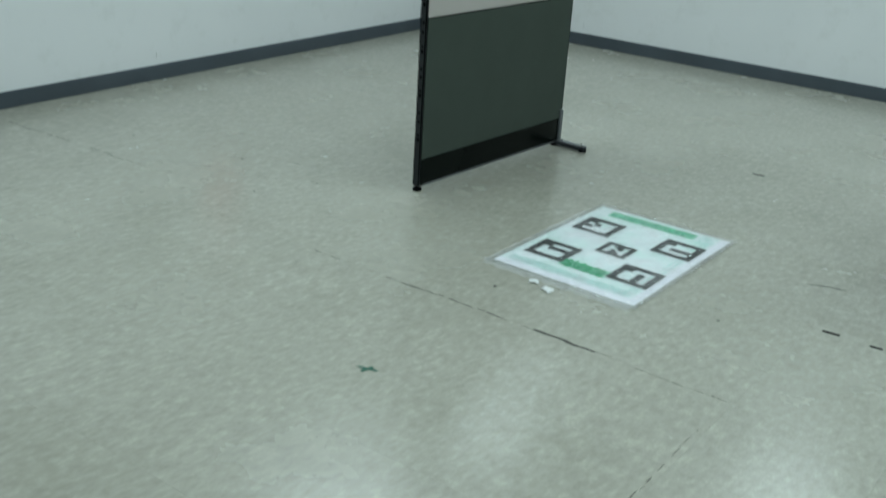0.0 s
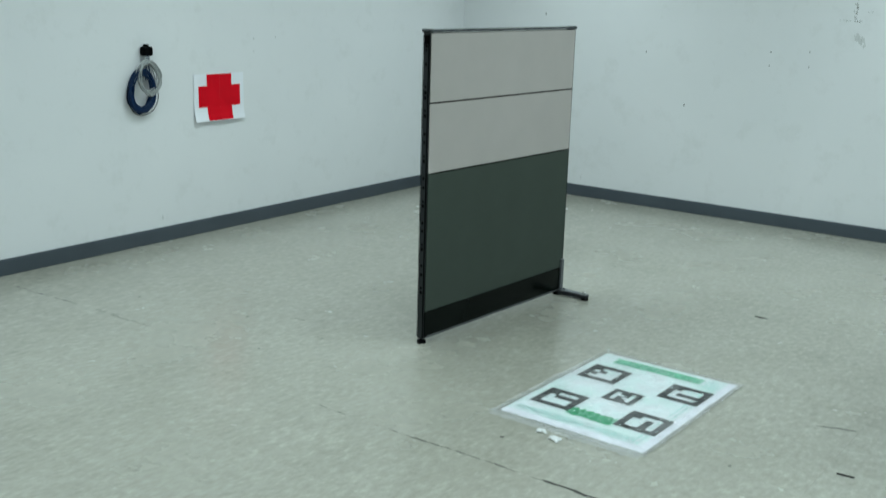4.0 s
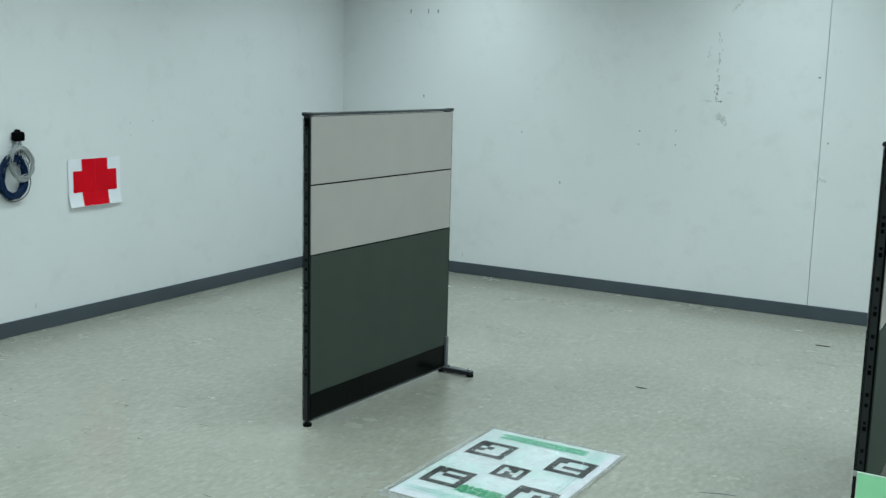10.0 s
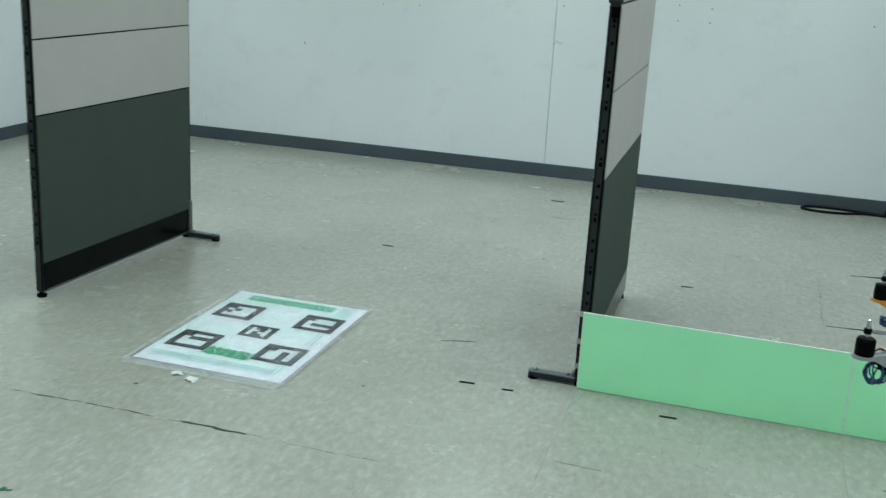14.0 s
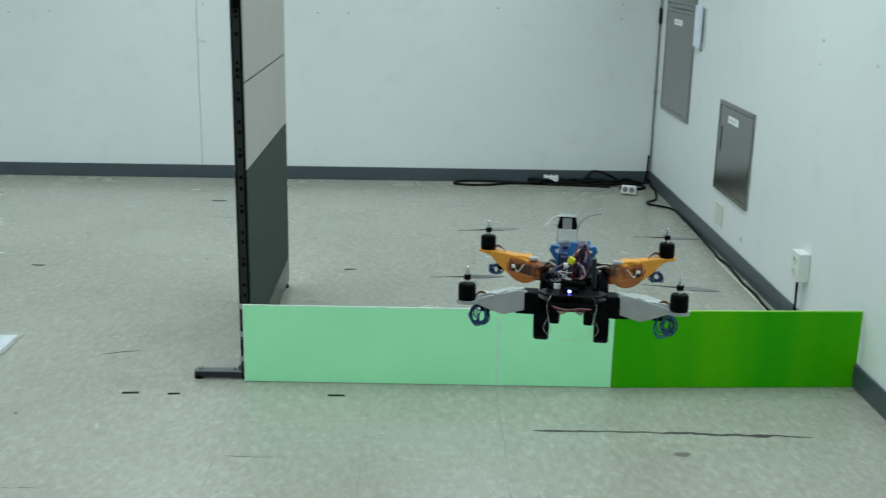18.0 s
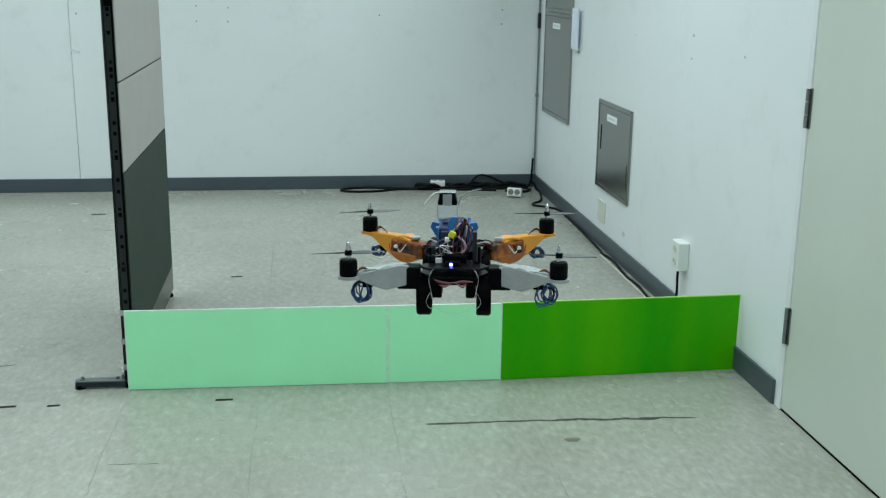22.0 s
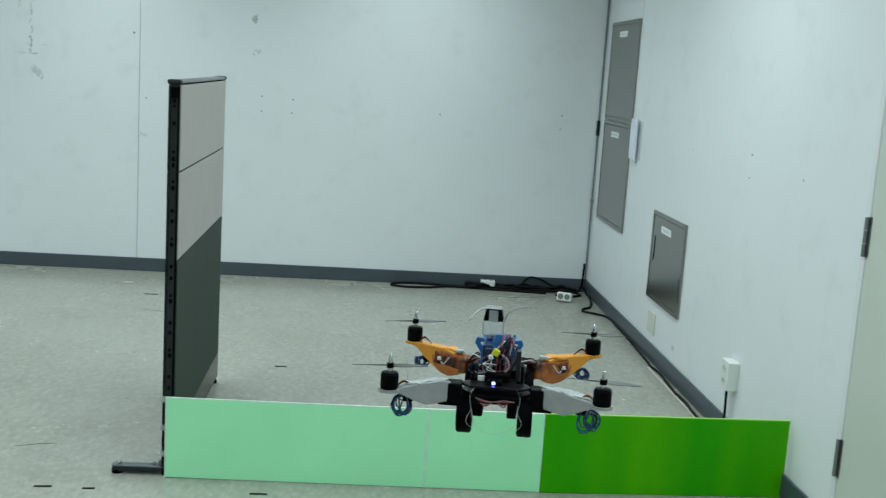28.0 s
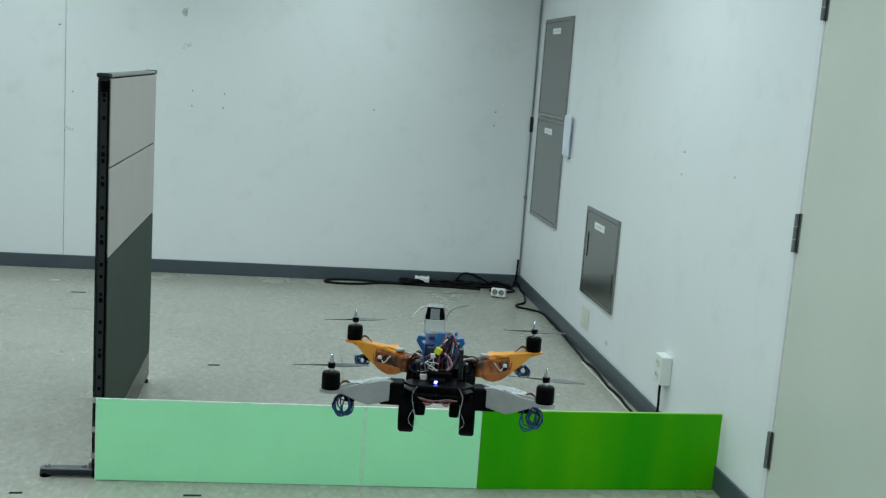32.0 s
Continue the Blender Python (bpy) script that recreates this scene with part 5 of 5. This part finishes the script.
part("face_plate", prism([(-0.013, 0.046), (0.012, 0.046), (0.014, 0.072), (0.007, 0.082), (-0.008, 0.082), (-0.014, 0.068)], -0.058, -0.0525, "y", 0.0015), M_LBLUE, drone, "light blue face plate")
for x, z1 in ((0.036, 0.060), (-0.038, 0.034)):
    part("side_plate", boxed((x - 0.004, -0.090, 0.006), (x + 0.004, -0.070, z1), 0.001), M_CAPEND, drone)

# range sensor on a clear mount
mount = part("sensor_mount", boxed((-0.0365, 0.010, 0.065), (0.0025, 0.046, 0.092), 0.002), M_ACRYL, drone, "clear acrylic sensor mount")
part("post", boxed((-0.0365, 0.018, 0.065), (-0.0345, 0.040, 0.093), 0.0008), M_GREYP, mount)
part("post", boxed((0.0005, 0.018, 0.065), (0.0025, 0.040, 0.093), 0.0008), M_GREYP, mount)
bm = bmesh.new()
add_box(bm, (-0.0185, 0.011, 0.092), (0.0185, 0.045, 0.115), 0.003)
for v in bm.verts:
    if v.co.z > 0.103:
        v.co.x *= 0.82
    v.co.x -= 0.017
finish(bm)
sensor = part("sensor", bm, M_BLK, drone, "black range sensor head")
part("faceplate", boxed((-0.0255, 0.0095, 0.093), (-0.0085, 0.0110, 0.113), 0.0005), M_GREYP, sensor)
part("top_plate", boxed((-0.0325, 0.009, 0.115), (-0.0015, 0.046, 0.1168), 0.0008), M_SILVER, sensor)
part("led", lathed(((0, 0), (0.003, 0), (0.002, 0.002), (0, 0.0025)), 10, pose(0.0, 0.072, 0.030, -90, 0, 0)), M_LEDR, drone, "red status light")
part("antenna", tube(((-0.024, 0.012, 0.1165), (-0.042, 0.004, 0.115), (-0.060, -0.010, 0.096)), 0.0014, 6, 6), M_WIREW, drone)
part("antenna", tube(((0.003, 0.030, 0.090), (0.010, 0.034, 0.106), (0.028, 0.036, 0.116), (0.046, 0.036, 0.120)), 0.0014, 6, 6), M_GREYP, drone)

# rear electronics, lights and wiring
part("flight_controller", boxed((-0.020, -0.105, 0.006), (0.022, -0.072, 0.020), 0.002), M_BLK, drone)
part("led", lathed(((0, 0), (0.0030, 0), (0.0022, 0.0018), (0, 0.0026)), 12, pose(-0.005, -0.1285, 0.0085, 90, 0, 0)), M_LEDB, drone, "glowing blue status light")
bm = boxed((-0.006, -0.005, -0.006), (0.006, 0.005, 0.006), 0.002)
bm.transform(pose(-0.005, -0.088, 0.055, 0, 28, 0))
part("connector", bm, M_YELLOW, drone, "yellow plug")
part("status_board", boxed((-0.016, -0.128, 0.005), (0.010, -0.108, 0.012), 0.001), M_BLK, drone)
part("connector", boxed((-0.018, -0.090, 0.042), (-0.010, -0.080, 0.049), 0.001), M_WHITE, drone)
part("connector", boxed((-0.012, -0.050, 0.060), (0.006, -0.034, 0.074), 0.003), M_WHITE, drone, "white plug block")
part("buzzer", lathed(((0, 0), (0.006, 0), (0.006, 0.008), (0, 0.008)), 14, pose(-0.028, -0.100, 0.006)), M_WHITE, drone)
g = random.Random(21)
for k in range(22):
    wm = (M_WIREP, M_CABLE, M_WIRER, M_NAVY, M_WIREW, M_CABLE, M_NAVY, M_CABLE, M_WIRER)[k % 9]
    x0, x1 = g.uniform(0.006, 0.026), g.uniform(-0.016, 0.024)
    part("wire", tube(((x0 * 0.6, -0.030 + g.uniform(-0.012, 0.012), 0.062), (x0, -0.058 + g.uniform(-0.01, 0.004), 0.072 + g.uniform(-0.010, 0.012)), ((x0 + x1) / 2 + g.uniform(-0.012, 0.012), -0.076 + g.uniform(-0.008, 0.004), 0.046 + g.uniform(-0.012, 0.012)), (x1, -0.084 + g.uniform(-0.010, 0.006), 0.028 + g.uniform(-0.006, 0.006)), (x1 * 0.9, -0.078, 0.012)), g.uniform(0.0007, 0.0013), 6, 6), wm, drone)
part("wire", tube(((0.002, -0.078, 0.050), (0.014, -0.086, 0.044), (0.020, -0.090, 0.030), (0.012, -0.092, 0.022)), 0.0024, 8, 6), M_WIREP, drone)
for k in range(9):
    y0 = -0.066 - 0.004 * k
    part("wire", tube(((g.uniform(-0.026, 0.016), y0, g.uniform(0.030, 0.052)), (g.uniform(-0.050, -0.020), y0 - 0.006, g.uniform(0.020, 0.040)), (g.uniform(-0.046, 0.0), y0 - 0.010, g.uniform(0.014, 0.026)), (g.uniform(-0.020, 0.024), y0, g.uniform(0.010, 0.036))), 0.0008, 6, 6), (M_WIREW, M_CABLE, M_NAVY, M_WIREP)[k % 4], drone)
for s in (-1, 1):
    for k in range(4):
        part("wire", tube(((s * 0.030, 0.03 + 0.015 * k, 0.010), (s * (0.044 + g.uniform(0, 0.01)), 0.055 + g.uniform(-0.01, 0.02), 0.014 + g.uniform(-0.008, 0.010)), (s * (0.058 + g.uniform(0, 0.01)), 0.085 + g.uniform(-0.01, 0.01), 0.004 + g.uniform(-0.01, 0.012)), (s * 0.074, 0.108, -0.004)), 0.0013, 6, 5), (M_CABLE, M_WIREW, M_WIRER, M_CABLE)[k], drone)
    part("loose_wire", tube(((s * 0.036, -0.146, 0.004), (s * 0.043, -0.153, -0.010), (s * 0.040, -0.152, -0.032), (s * 0.034, -0.148, -0.058), (s * 0.040, -0.142, -0.068), (s * 0.048, -0.146, -0.055), (s * 0.040, -0.150, -0.036)), 0.00035, 5, 6), M_WIREW, drone, "thin loose white wire")
for k in range(5):
    part("tied_wire", tube(((-0.034 + 0.003 * k, -0.1415, -0.016 - 0.003 * k), (-0.014, -0.1440, -0.020 - 0.002 * k), (0.0, -0.1450, -0.020), (0.016, -0.1440, -0.017 - 0.003 * k), (0.034 - 0.003 * k, -0.1415, -0.019)), 0.0011, 6, 5), (M_WIREP, M_WIRER, M_CABLE)[k % 3], drone)
part("loose_wire", tube(((-0.040, -0.142, -0.040), (-0.030, -0.146, -0.066), (0.0, -0.148, -0.076), (0.030, -0.146, -0.066), (0.040, -0.142, -0.048)), 0.0003, 5, 8), M_WIREW, drone)


# ---- ceiling luminaire frames
fix = None
for lx, ly in LAMPS:
    if fix is None:
        fix = thing("ceiling_light", (lx, ly, ZC), "flat white ceiling light panel in a slim frame", "ceiling light", "ceiling lights")
        bm = bmesh.new()
        for lo, hi in (((-0.30, -0.60, -0.010), (-0.262, 0.60, -0.001)), ((0.262, -0.60, -0.010), (0.30, 0.60, -0.001)), ((-0.262, -0.60, -0.010), (0.262, -0.562, -0.001)), ((-0.262, 0.562, -0.010), (0.262, 0.60, -0.001))):
            add_box(bm, lo, hi, 0.002, 1)
        finish(bm)
        part("frame", bm, M_WHITE, fix)
        part("diffuser", boxed((-0.261, -0.561, -0.006), (0.261, 0.561, -0.002)), M_WHITE, fix)
    else:
        copy_thing(fix, pose(lx, ly, ZC))

# ---- floor tiles, 0.447 m square
TS, GAP = 0.447, 0.00010
X0, Y0 = -0.1841, 2.5157
tile_mesh = {}
rest = bmesh.new()


def tile_for(w, h):
    key = (round(w, 3), round(h, 3))
    if key not in tile_mesh:
        b = bmesh.new()
        add_box(b, (-w / 2 + GAP, -h / 2 + GAP, -0.003), (w / 2 - GAP, h / 2 - GAP, 0.0), 0.00013, 1)
        finish(b)
        me = bpy.data.meshes.new("tile")
        b.to_mesh(me)
        b.free()
        me.materials.append(M_TILE)
        tile_mesh[key] = me
    return tile_mesh[key]


for i in range(-12, 5):
    for j in range(-14, 12):
        xa, xb = max(XL, X0 + i * TS), min(XR, X0 + (i + 1) * TS)
        ya, yb = max(YR, Y0 + j * TS), min(YB, Y0 + (j + 1) * TS)
        if xb - xa < 0.01 or yb - ya < 0.01:
            continue
        if yb > 0.75:
            shared("tile", tile_for(xb - xa, yb - ya), floor, pose((xa + xb) / 2, (ya + yb) / 2, 0))
        else:
            add_box(rest, (xa + GAP, ya + GAP, -0.003), (xb - GAP, yb - GAP, 0.0))
finish(rest)
tagged(part("tiles_behind", rest, M_TILE, floor), kind="stuff")
